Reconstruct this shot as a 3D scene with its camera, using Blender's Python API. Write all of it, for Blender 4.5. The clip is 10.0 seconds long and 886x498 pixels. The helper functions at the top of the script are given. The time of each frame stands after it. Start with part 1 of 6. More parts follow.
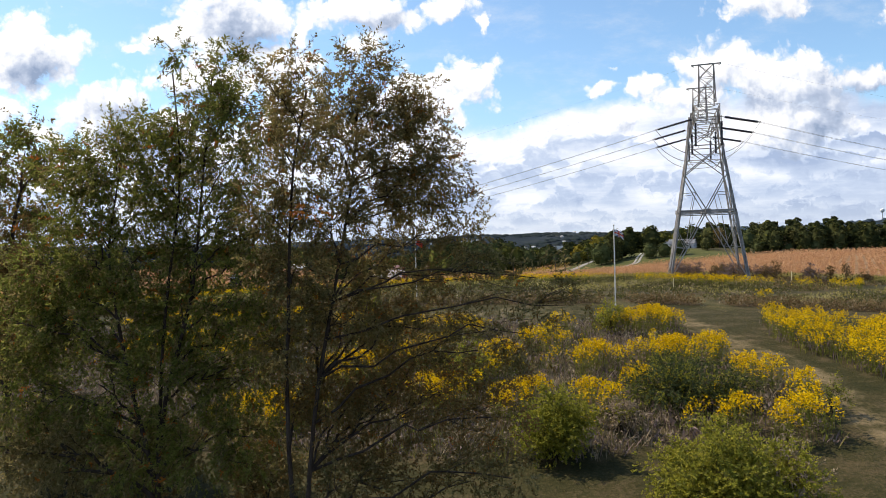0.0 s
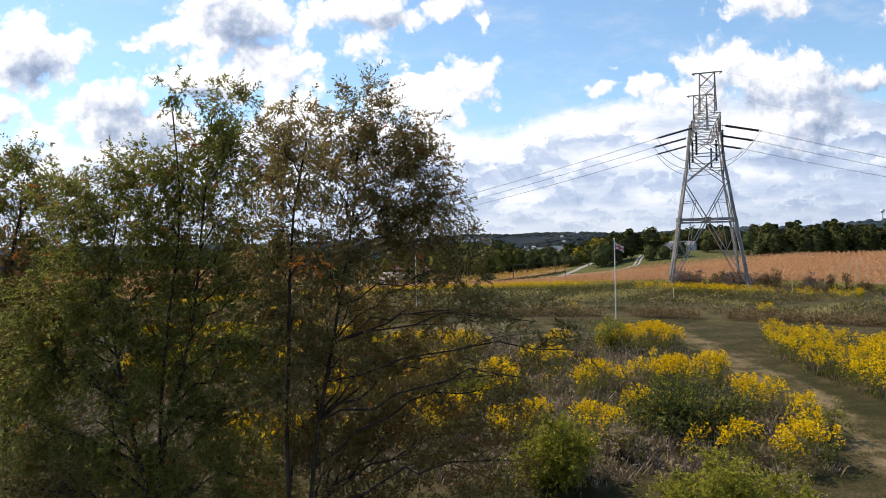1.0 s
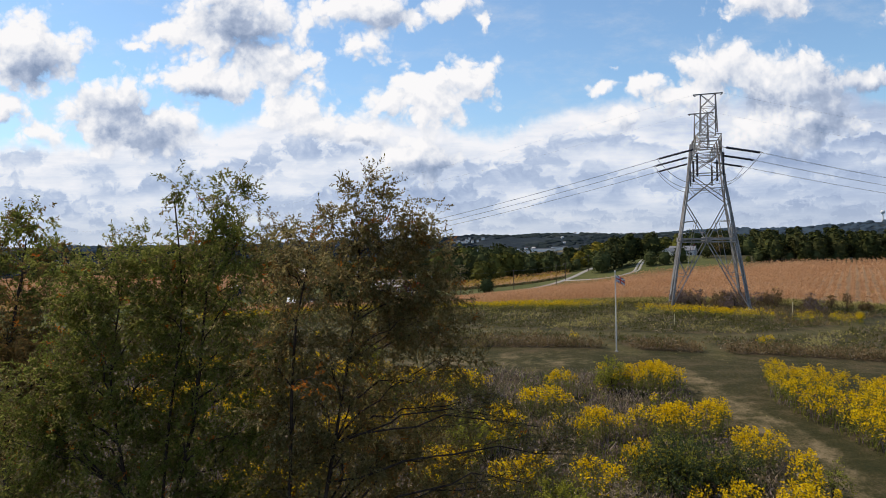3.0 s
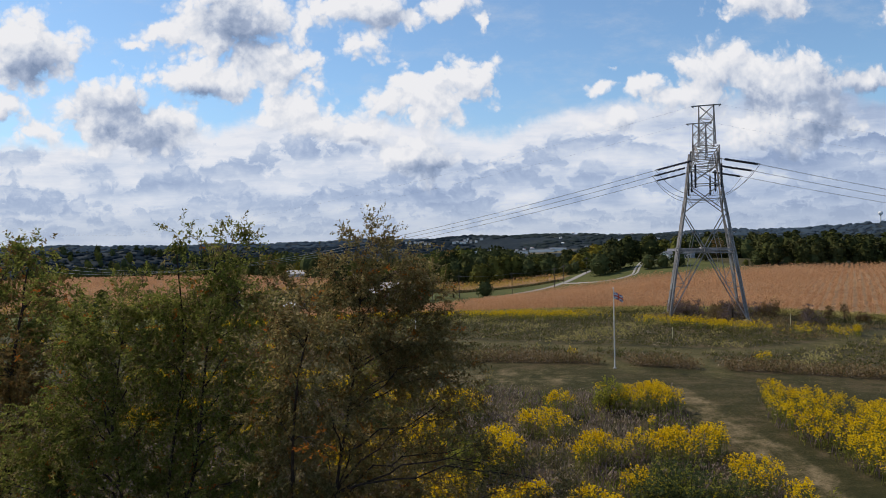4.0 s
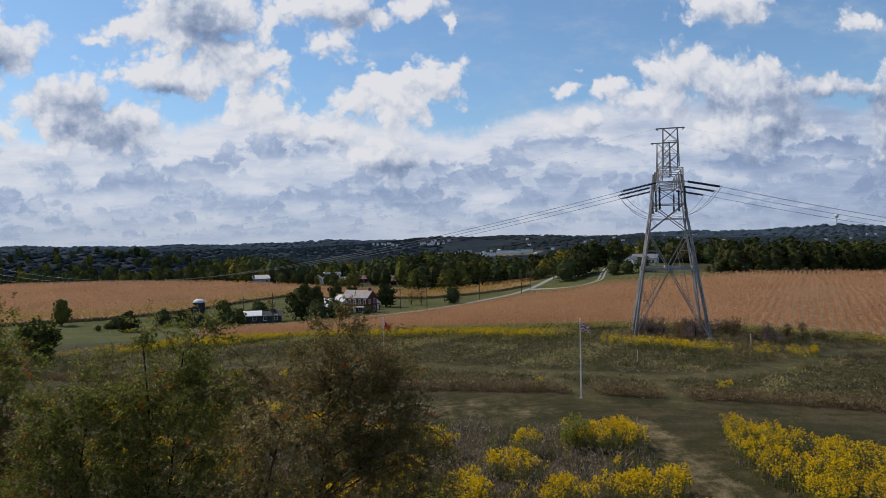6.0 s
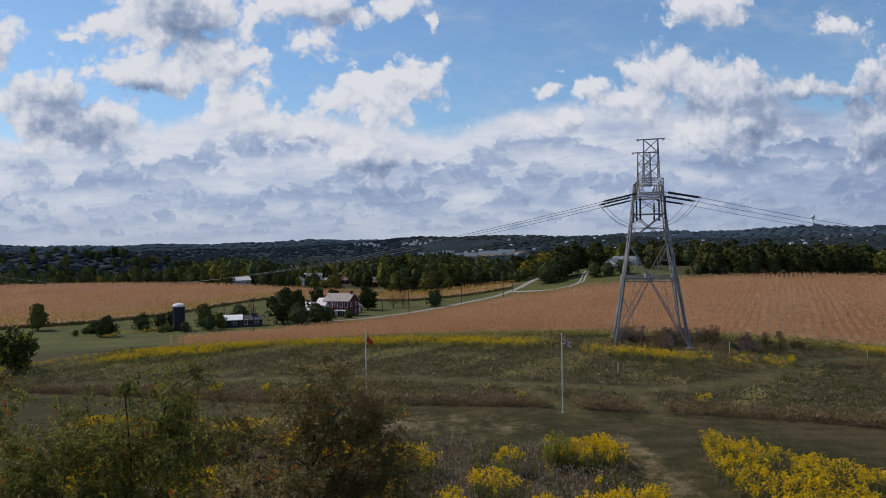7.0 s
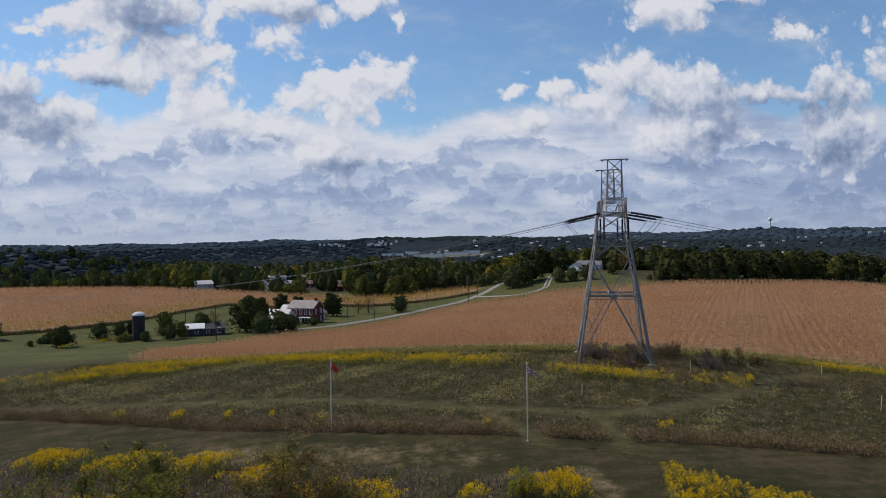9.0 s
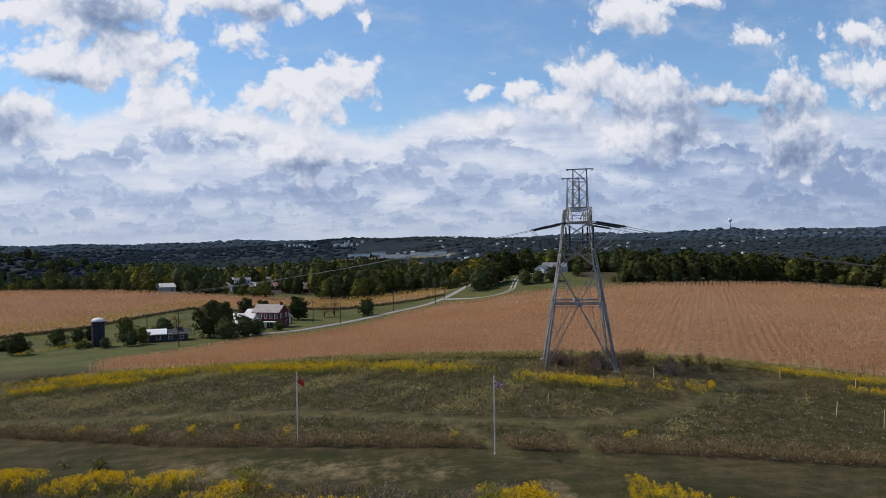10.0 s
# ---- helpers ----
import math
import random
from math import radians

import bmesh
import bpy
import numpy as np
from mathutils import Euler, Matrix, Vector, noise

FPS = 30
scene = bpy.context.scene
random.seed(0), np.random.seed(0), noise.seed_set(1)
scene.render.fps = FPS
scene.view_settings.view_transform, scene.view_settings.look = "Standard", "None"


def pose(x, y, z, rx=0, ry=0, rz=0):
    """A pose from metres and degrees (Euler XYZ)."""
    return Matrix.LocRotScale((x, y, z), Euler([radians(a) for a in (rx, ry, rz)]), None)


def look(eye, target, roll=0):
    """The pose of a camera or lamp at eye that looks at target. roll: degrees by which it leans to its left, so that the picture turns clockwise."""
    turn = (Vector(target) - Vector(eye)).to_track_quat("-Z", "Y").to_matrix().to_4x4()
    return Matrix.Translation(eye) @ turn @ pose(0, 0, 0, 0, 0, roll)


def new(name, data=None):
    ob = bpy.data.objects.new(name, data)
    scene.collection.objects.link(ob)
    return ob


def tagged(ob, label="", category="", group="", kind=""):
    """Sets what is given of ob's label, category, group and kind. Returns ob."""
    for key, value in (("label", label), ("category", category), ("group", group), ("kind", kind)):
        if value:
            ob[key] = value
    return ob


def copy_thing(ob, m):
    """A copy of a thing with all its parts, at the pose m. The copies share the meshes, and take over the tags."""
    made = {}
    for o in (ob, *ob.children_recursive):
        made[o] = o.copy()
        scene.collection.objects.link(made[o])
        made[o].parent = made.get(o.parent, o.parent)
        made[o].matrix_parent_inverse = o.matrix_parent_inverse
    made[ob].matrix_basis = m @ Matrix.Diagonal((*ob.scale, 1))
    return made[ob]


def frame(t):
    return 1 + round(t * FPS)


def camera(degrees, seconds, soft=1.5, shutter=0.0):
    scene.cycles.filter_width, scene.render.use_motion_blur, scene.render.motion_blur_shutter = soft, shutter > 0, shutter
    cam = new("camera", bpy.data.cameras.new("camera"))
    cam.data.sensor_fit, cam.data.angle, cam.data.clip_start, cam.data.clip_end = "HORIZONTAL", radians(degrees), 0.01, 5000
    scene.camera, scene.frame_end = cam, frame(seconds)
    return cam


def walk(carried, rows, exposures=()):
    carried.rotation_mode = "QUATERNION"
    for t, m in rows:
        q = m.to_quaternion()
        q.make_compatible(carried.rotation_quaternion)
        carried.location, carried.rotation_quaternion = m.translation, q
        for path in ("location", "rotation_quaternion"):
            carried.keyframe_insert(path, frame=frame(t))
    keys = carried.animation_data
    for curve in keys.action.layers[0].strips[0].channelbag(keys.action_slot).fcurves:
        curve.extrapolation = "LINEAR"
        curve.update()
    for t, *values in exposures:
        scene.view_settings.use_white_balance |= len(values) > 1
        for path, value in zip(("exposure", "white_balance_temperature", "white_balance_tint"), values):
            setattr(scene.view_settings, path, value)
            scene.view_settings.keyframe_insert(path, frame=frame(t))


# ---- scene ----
cam = camera(64.8, 10.0, soft=0.6)
PATH = [
    (0, (-0.074, -0.99, 5.183), (-0.059, 1.01, 5.161), -1.5),
    (0.5, (-0.066, -0.949, 5.655), (-0.051, 1.051, 5.631), -1.4),
    (1, (-0.067, -0.899, 6.293), (-0.052, 1.101, 6.269), -1.4),
    (1.5, (-0.073, -0.861, 6.948), (-0.058, 1.138, 6.924), -1.4),
    (2, (-0.08, -0.868, 7.619), (-0.065, 1.132, 7.593), -1.3),
    (2.5, (-0.051, -0.846, 8.255), (-0.037, 1.153, 8.23), -1.3),
    (4, (-0.074, -0.997, 10.293), (-0.055, 1.003, 10.267), -1.2),
    (4.5, (-0.085, -0.968, 10.908), (-0.053, 1.032, 10.883), -1.2),
    (5, (-0.103, -0.961, 11.533), (-0.047, 1.038, 11.506), -1.1),
    (5.5, (-0.087, -1.003, 12.144), (-0.005, 0.995, 12.118), -1.1),
    (7, (-0.148, -1.122, 14.095), (0.016, 0.871, 14.066), -1.0),
    (7.5, (-0.132, -1.048, 14.686), (0.046, 0.944, 14.656), -0.9),
    (8, (-0.154, -1.037, 15.27), (0.047, 0.953, 15.24), -0.9),
    (8.5, (-0.126, -1.042, 15.896), (0.103, 0.945, 15.866), -0.9),
    (9, (-0.127, -1.013, 16.513), (0.135, 0.97, 16.482), -0.8),
    (9.5, (-0.136, -1.013, 17.105), (0.168, 0.963, 17.073), -0.8),
    (10, (-0.182, -0.993, 17.649), (0.175, 0.975, 17.617), -0.8),
]
walk(cam, [(t, look(e, g, r)) for t, e, g, r in PATH],
     [(0.0, 0.14, 7400, 12), (1.0, 0.12, 7400, 12), (2.5, -0.12, 7250, 12), (4.5, -0.44, 6900, 12), (5.5, -0.53, 6830, 12), (7.5, -0.65, 6680, 13), (8.5, -0.67, 6670, 13), (9.2, -0.62, 6670, 13), (10.0, -0.45, 6720, 13)])

# ---- world, sun ----
SUN_EL, SUN_AZ = radians(50), radians(-60)     # azimuth from +y towards +x
SUN_DIR = Vector((math.sin(SUN_AZ) * math.cos(SUN_EL), math.cos(SUN_AZ) * math.cos(SUN_EL), math.sin(SUN_EL)))
sun = new("sun", bpy.data.lights.new("sun", "SUN"))
sun.data.energy, sun.data.angle, sun.data.color = 4.8, radians(0.6), (1.0, 0.94, 0.84)
sun.matrix_world = look(SUN_DIR * 100, (0, 0, 0))


class Net:
    """Short hand for shader nodes."""

    def __init__(self, tree, fresh=True):
        self.tree = tree
        if fresh:
            tree.nodes.clear()

    def node(self, kind, values=()):
        n = self.tree.nodes.new(kind)
        for k, v in dict(values).items():
            self.plug(n.inputs[k], v)
        return n

    def plug(self, socket, v):
        if isinstance(v, bpy.types.NodeSocket):
            self.tree.links.new(v, socket)
        else:
            socket.default_value = v

    def math(self, op, a, b=0.0, c=0.0, clamp=False):
        n = self.node("ShaderNodeMath", {0: a, 1: b, 2: c})
        n.operation, n.use_clamp = op, clamp
        return n.outputs[0]

    def vec(self, op, a, b=(0, 0, 0)):
        n = self.node("ShaderNodeVectorMath", {0: a, 1: b})
        n.operation = op
        return n.outputs["Value" if op in ("LENGTH", "DOT_PRODUCT", "DISTANCE") else 0]

    def noise(self, vector, scale, detail=4.0, rough=0.55, out=0):
        n = self.node("ShaderNodeTexNoise", {"Vector": vector, "Scale": scale, "Detail": detail, "Roughness": rough})
        return n.outputs[out]

    def ramp(self, fac, *stops):
        n = self.node("ShaderNodeValToRGB", {"Fac": fac})
        els = n.color_ramp.elements
        while len(els) < len(stops):
            els.new(0.5)
        for e, (p, c) in zip(els, stops):
            e.position, e.color = p, (*c, 1) if len(c) == 3 else c
        return n.outputs[0]

    def step(self, x, lo, hi):
        n = self.node("ShaderNodeMapRange", {"Value": x, "From Min": lo, "From Max": hi})
        n.interpolation_type = "SMOOTHSTEP"
        return n.outputs[0]

    def mix(self, fac, a, b, blend="MIX"):
        n = self.node("ShaderNodeMix")
        n.data_type, n.blend_type = "RGBA", blend
        for k, val in ((0, fac), (6, a), (7, b)):
            self.plug(n.inputs[k], val)
        return n.outputs[2]


# clouds: centre across, centre up, half width, half height (tangents of the angles seen from the field), weight
WEST_CLOUDS = [(-0.296, 0.312, 0.098, 0.062, 1.15), (-0.229, 0.266, 0.08, 0.051, 1.1), (-0.327, 0.234, 0.079, 0.033, 1.05), (-0.415, 0.293, 0.028, 0.007, 0.7), (-0.46, 0.193, 0.078, 0.055, 1.15),
               (-0.41, 0.17, 0.065, 0.042, 1.1), (-0.475, 0.225, 0.04, 0.027, 1.0), (-0.58, 0.28, 0.09, 0.06, 1.1), (-0.566, 0.161, 0.053, 0.024, 1.0), (-0.104, 0.335, 0.086, 0.031, 1.1),
               (-0.085, 0.288, 0.032, 0.031, 0.95), (-0.038, 0.32, 0.028, 0.015, 0.8), (0.022, 0.325, 0.03, 0.019, 0.9), (0.072, 0.306, 0.016, 0.018, 0.75), (-0.012, 0.201, 0.08, 0.038, 1.15),
               (0.049, 0.221, 0.049, 0.039, 1.1), (-0.071, 0.193, 0.036, 0.024, 0.9), (-0.211, 0.188, 0.044, 0.033, 1.05), (-0.169, 0.169, 0.046, 0.027, 1.0), (-0.104, 0.153, 0.051, 0.032, 1.1)]
EAST_CLOUDS = [(-0.029, 0.121, 0.072, 0.036, 1.1), (0.404, 0.24, 0.069, 0.038, 1.1), (0.5, 0.22, 0.115, 0.044, 1.2), (0.369, 0.203, 0.078, 0.031, 1.1), (0.62, 0.221, 0.053, 0.018, 0.9),
               (0.313, 0.213, 0.038, 0.017, 0.85), (0.508, 0.161, 0.097, 0.046, 1.15), (0.475, 0.337, 0.075, 0.032, 1.05), (0.572, 0.358, 0.053, 0.015, 0.8), (0.68, 0.307, 0.059, 0.02, 0.85),
               (0.762, 0.23, 0.065, 0.039, 1.05), (0.693, 0.21, 0.025, 0.015, 0.75), (0.761, 0.148, 0.083, 0.056, 1.15), (0.874, 0.253, 0.094, 0.043, 1.05), (0.865, 0.322, 0.075, 0.022, 0.8),
               (0.258, 0.163, 0.046, 0.019, 0.95), (0.233, 0.208, 0.03, 0.01, 0.65), (0.255, 0.239, 0.024, 0.005, 0.55), (0.117, 0.163, 0.021, 0.006, 0.55), (-0.632, 0.194, 0.049, 0.03, 1.0)]
# shaded bellies of those clouds
BELLIES = [(-0.292, 0.32, 0.034, 0.027, 1.0), (-0.251, 0.289, 0.042, 0.03, 1.0), (-0.221, 0.265, 0.023, 0.012, 0.7), (-0.328, 0.217, 0.056, 0.011, 0.7), (-0.447, 0.18, 0.058, 0.032, 0.9),
           (-0.403, 0.161, 0.044, 0.027, 0.9), (-0.486, 0.203, 0.029, 0.022, 0.7), (-0.574, 0.262, 0.049, 0.023, 0.7), (-0.112, 0.139, 0.035, 0.013, 0.7), (-0.065, 0.322, 0.047, 0.016, 0.7),
           (-0.006, 0.097, 0.06, 0.032, 0.75), (-0.046, 0.061, 0.088, 0.018, 0.5), (0.026, 0.064, 0.048, 0.02, 0.6), (0.248, 0.079, 0.063, 0.02, 0.6), (0.561, 0.153, 0.037, 0.027, 0.95),
           (0.476, 0.109, 0.066, 0.013, 0.8), (0.46, 0.19, 0.028, 0.016, 0.6), (0.761, 0.127, 0.055, 0.032, 0.85), (0.326, 0.161, 0.051, 0.013, 0.5), (0.66, 0.195, 0.12, 0.045, 0.6)]
world = bpy.data.worlds.new("world")
scene.world = world
world.use_nodes = True
n = Net(world.node_tree)
ray = n.node("ShaderNodeTexCoord").outputs["Generated"]
axes = n.node("ShaderNodeSeparateXYZ", {0: ray})
ahead = n.math("MAXIMUM", n.math("ABSOLUTE", axes.outputs[1]), 0.25)
u = n.math("DIVIDE", axes.outputs[0], ahead)
v = n.math("DIVIDE", n.math("MAXIMUM", axes.outputs[2], 0.0), ahead)
uv = n.node("ShaderNodeCombineXYZ", {0: u, 1: v}).outputs[0]
SKY = n.node("ShaderNodeTexSky")
SKY.sky_type, SKY.sun_disc, SKY.sun_elevation, SKY.sun_rotation = "NISHITA", False, SUN_EL, SUN_AZ
SKY.altitude, SKY.air_density, SKY.dust_density, SKY.ozone_density = 300.0, 1.0, 0.6, 1.2


def ellipses(at, shapes, blend):
    """The strongest of a set of soft ellipses at a direction."""
    total = None
    for cu, cv, ru, rv, weight in shapes:
        d = n.vec("MULTIPLY", n.vec("SUBTRACT", at, (cu, cv, 0)), (0.8 / ru, 0.8 / rv, 0))
        f = n.math("MULTIPLY", n.math("SUBTRACT", 1.0, n.vec("LENGTH", d)), weight)
        total = f if total is None else n.math("SMOOTH_MAX", total, f, blend)
    return total


def bank_field(at):
    """Thickness of the large clouds in a direction, with puffs on puffs."""
    warp = n.noise(at, 11.0, 6.0, 0.6, out=1)
    moved = n.vec("ADD", at, n.vec("MULTIPLY", n.vec("SUBTRACT", warp, (0.5, 0.5, 0.5)), (0.085, 0.065, 0)))
    banks = ellipses(moved, WEST_CLOUDS + EAST_CLOUDS, 0.2)
    cells = n.node("ShaderNodeTexVoronoi", {"Vector": n.vec("ADD", at, n.vec("MULTIPLY", warp, (0.05, 0.05, 0))), "Scale": 22.0, "Detail": 3.0, "Roughness": 0.6})
    puff = n.math("SUBTRACT", 0.42, cells.outputs["Distance"])
    rough = n.math("SUBTRACT", n.noise(at, 30.0, 7.0, 0.65), 0.5)
    return n.math("ADD", banks, n.math("ADD", n.math("MULTIPLY", puff, 0.8), n.math("MULTIPLY", rough, 0.42)))


thick = bank_field(uv)
above = bank_field(n.vec("ADD", uv, (-0.008, 0.017, 0)))
cover = n.step(thick, -0.5, -0.02)
soft = n.vec("ADD", uv, n.vec("MULTIPLY", n.vec("SUBTRACT", n.noise(uv, 14.0, 5.0, 0.6, out=1), (0.5, 0.5, 0.5)), (0.07, 0.05, 0)))
belly = n.step(n.math("ADD", ellipses(soft, BELLIES, 0.3), n.math("MULTIPLY", n.math("SUBTRACT", n.noise(uv, 26.0, 5.0, 0.6), 0.5), 0.7)), -0.3, 0.75)
tone = n.math("ADD", 0.86, n.math("MULTIPLY", n.math("SUBTRACT", thick, above), 0.6))
tone = n.math("SUBTRACT", tone, n.math("MULTIPLY", n.math("SUBTRACT", n.noise(n.vec("ADD", uv, (3.1, 1.7, 0)), 9.0, 5.0, 0.55), 0.5), 0.6))
tone = n.math("SUBTRACT", tone, n.math("MULTIPLY", n.step(u, 0.0, 0.6), 0.14))
tone = n.math("SUBTRACT", tone, n.math("MULTIPLY", belly, 0.58), clamp=True)
cloud = n.ramp(tone, (0.0, (0.27, 0.38, 0.6)), (0.35, (0.47, 0.59, 0.82)), (0.65, (0.78, 0.88, 1.05)), (1.0, (1.05, 1.11, 1.21)))


def rank(seed, base, tall):
    """One rank of heaped clouds far off: level grey bases at a height, puffed pale tops; gives cover and tone."""
    freq = 0.42 / tall
    h = n.math("DIVIDE", n.math("SUBTRACT", v, base), tall)
    q = n.node("ShaderNodeCombineXYZ", {0: n.math("ADD", n.math("MULTIPLY", u, freq), seed * 7.3), 1: n.math("MULTIPLY", h, 0.5), 2: seed}).outputs[0]
    warp = n.noise(q, 1.7, 5.0, 0.55, out=1)
    moved = n.vec("ADD", q, n.vec("MULTIPLY", n.vec("SUBTRACT", warp, (0.5, 0.5, 0.5)), (0.9, 0.7, 0)))
    body = n.noise(n.vec("MULTIPLY", moved, (0.45, 0.3, 1.0)), 1.0, 2.0, 0.5)
    cells = n.node("ShaderNodeTexVoronoi", {"Vector": moved, "Scale": 1.9, "Detail": 3.0, "Roughness": 0.55})
    puff = n.math("SUBTRACT", 0.4, cells.outputs["Distance"])
    field = n.math("ADD", n.math("SUBTRACT", n.math("MULTIPLY", n.math("SUBTRACT", body, 0.33), 4.2), n.math("MULTIPLY", n.math("MAXIMUM", h, 0.0), 0.95)), n.math("MULTIPLY", puff, 1.0))
    veil_in = n.math("MULTIPLY", n.step(field, -0.12, 0.3), n.step(h, -0.75, 0.55))
    lit = n.math("ADD", n.math("ADD", 0.5, n.math("MULTIPLY", n.math("MINIMUM", h, 1.2), 0.4)), n.math("MULTIPLY", puff, 0.85))
    return n.math("MULTIPLY", veil_in, 0.85), lit


# how high the deck reaches, from west to east
skyline = n.ramp(n.math("DIVIDE", n.math("ADD", u, 0.7), 1.7), *[((a + 0.7) / 1.7, (h, h, h)) for a, h in (
    (-0.7, 0.135), (-0.5, 0.13), (-0.4, 0.137), (-0.35, 0.152), (-0.24, 0.163), (-0.08, 0.165), (0.0, 0.15), (0.07, 0.139), (0.14, 0.15), (0.2, 0.173), (0.37, 0.18), (0.6, 0.18), (0.68, 0.163), (0.8, 0.19), (1.0, 0.19))])
edge = n.math("ADD", skyline, n.math("MULTIPLY", n.math("SUBTRACT", n.noise(uv, 12.0, 6.0, 0.62), 0.5), 0.07))
low = n.math("MULTIPLY", n.math("SUBTRACT", n.math("ADD", edge, 0.012), v), 22.0)
deck_cover = n.math("MULTIPLY", n.step(low, -0.3, 0.3), 0.97)
wide_v = n.noise(n.vec("MULTIPLY", uv, (1.0, 3.2, 1.0)), 9.0, 7.0, 0.6)
streaks = n.noise(n.vec("MULTIPLY", uv, (1.0, 9.0, 1.0)), 7.0, 5.0, 0.6)
deck_tone = n.math("ADD", n.math("ADD", 0.64, n.math("MULTIPLY", n.math("SUBTRACT", wide_v, 0.5), -1.3)), n.math("MULTIPLY", n.math("SUBTRACT", streaks, 0.5), -0.5))
deck_tone = n.math("ADD", deck_tone, n.math("MULTIPLY", n.step(v, 0.04, 0.15), 0.3))
for seed, base, tall in ((1, 0.014, 0.012), (2, 0.024, 0.014), (3, 0.036, 0.018), (4, 0.05, 0.022), (5, 0.066, 0.027), (6, 0.085, 0.033), (7, 0.107, 0.038), (8, 0.128, 0.036)):
    there, lit = rank(seed, base, tall)
    deck_tone = n.math("ADD", n.math("MULTIPLY", deck_tone, n.math("SUBTRACT", 1.0, there)), n.math("MULTIPLY", lit, there))
deck_tone = n.math("SUBTRACT", deck_tone, n.math("ADD", n.math("MULTIPLY", belly, 0.3), n.math("MULTIPLY", n.step(u, 0.1, 0.9), 0.4)), clamp=True)
deck = n.ramp(deck_tone, (0.0, (0.35, 0.48, 0.76)), (0.35, (0.51, 0.65, 0.92)), (0.65, (0.75, 0.87, 1.08)), (1.0, (1.0, 1.07, 1.2)))
clear = n.mix(1.0, SKY.outputs[0], (0.118, 0.16, 0.188, 1), "MULTIPLY")
veil = n.math("ADD", 0.04, n.math("MULTIPLY", n.step(n.noise(n.vec("MULTIPLY", uv, (1.0, 2.2, 1.0)), 8.0, 6.0, 0.65), 0.46, 0.8), 0.35))
sky = n.mix(veil, clear, (0.75, 0.86, 1.02, 1))
sky = n.mix(n.math("MULTIPLY", n.step(v, 0.25, 0.0), 0.35), sky, (0.5, 0.64, 0.84, 1))
sky = n.mix(deck_cover, sky, deck)
sky = n.mix(cover, sky, cloud)
sky = n.mix(n.math("MULTIPLY", n.step(v, 0.07, 0.0), 0.5), sky, (0.55, 0.67, 0.86, 1))
bg = n.node("ShaderNodeBackground", {"Color": sky, "Strength": 1.0})
n.node("ShaderNodeOutputWorld", {"Surface": bg.outputs[0]})


# ---- materials ----
def material(name, colours, scale=3.0, rough=0.8, bump=0.25, metal=0.0, per="", spread=0.35, through_light=0.0, stretch=(1, 1, 1), gloss=0.3, fine=None):
    """A surface whose colour runs through the given colours by a coarse and a fine noise; per: 'island', 'object' or 'both' varies each piece."""
    m = bpy.data.materials.new(name)
    m.use_nodes = True
    n = Net(m.node_tree)
    co = n.vec("MULTIPLY", n.node("ShaderNodeTexCoord").outputs["Object"], stretch)
    coarse = n.noise(co, scale, 5.0, 0.6)
    grain = n.noise(co, fine or scale * 9, 3.0, 0.6)
    f = n.math("ADD", n.math("MULTIPLY", coarse, 0.62), n.math("MULTIPLY", grain, 0.38))
    f = n.step(f, 0.3, 0.7)
    if per:
        r = {"island": n.node("ShaderNodeNewGeometry").outputs["Random Per Island"], "object": n.node("ShaderNodeObjectInfo").outputs["Random"]}.get(per)
        if r is None:
            r = n.math("ADD", n.math("MULTIPLY", n.node("ShaderNodeNewGeometry").outputs["Random Per Island"], 0.4), n.math("MULTIPLY", n.node("ShaderNodeObjectInfo").outputs["Random"], 0.6))
        f = n.math("ADD", n.math("MULTIPLY", f, 1 - spread), n.math("MULTIPLY", r, spread))
    k = max(1, len(colours) - 1)
    base = n.ramp(f, *[(i / k, c) for i, c in enumerate(colours)]) if len(colours) > 1 else (*colours[0], 1)
    p = n.node("ShaderNodeBsdfPrincipled", {"Base Color": base, "Roughness": rough, "Metallic": metal, "Specular IOR Level": gloss})
    if bump:
        p.inputs["Normal"].default_value = (0, 0, 0)
        b = n.node("ShaderNodeBump", {"Strength": bump, "Distance": 0.02, "Height": grain})
        n.plug(p.inputs["Normal"], b.outputs[0])
    shader = p.outputs[0]
    if through_light:
        tr = n.node("ShaderNodeBsdfTranslucent", {"Color": base})
        shader = n.node("ShaderNodeMixShader", {0: through_light, 1: shader, 2: tr.outputs[0]}).outputs[0]
    n.node("ShaderNodeOutputMaterial", {"Surface": shader})
    return m


def soften(m):
    """Shade a canopy as the many upward-facing leaves that it stands for."""
    t = m.node_tree
    p = next(k for k in t.nodes if k.bl_idname == "ShaderNodeBsdfPrincipled")
    n = Net(t, False)
    bent_n = n.vec("NORMALIZE", n.vec("ADD", n.vec("MULTIPLY", n.node("ShaderNodeNewGeometry").outputs["Normal"], (0.14, 0.14, 0.14)), (0, 0, 0.9)))
    n.plug(p.inputs["Normal"], bent_n)
    return m


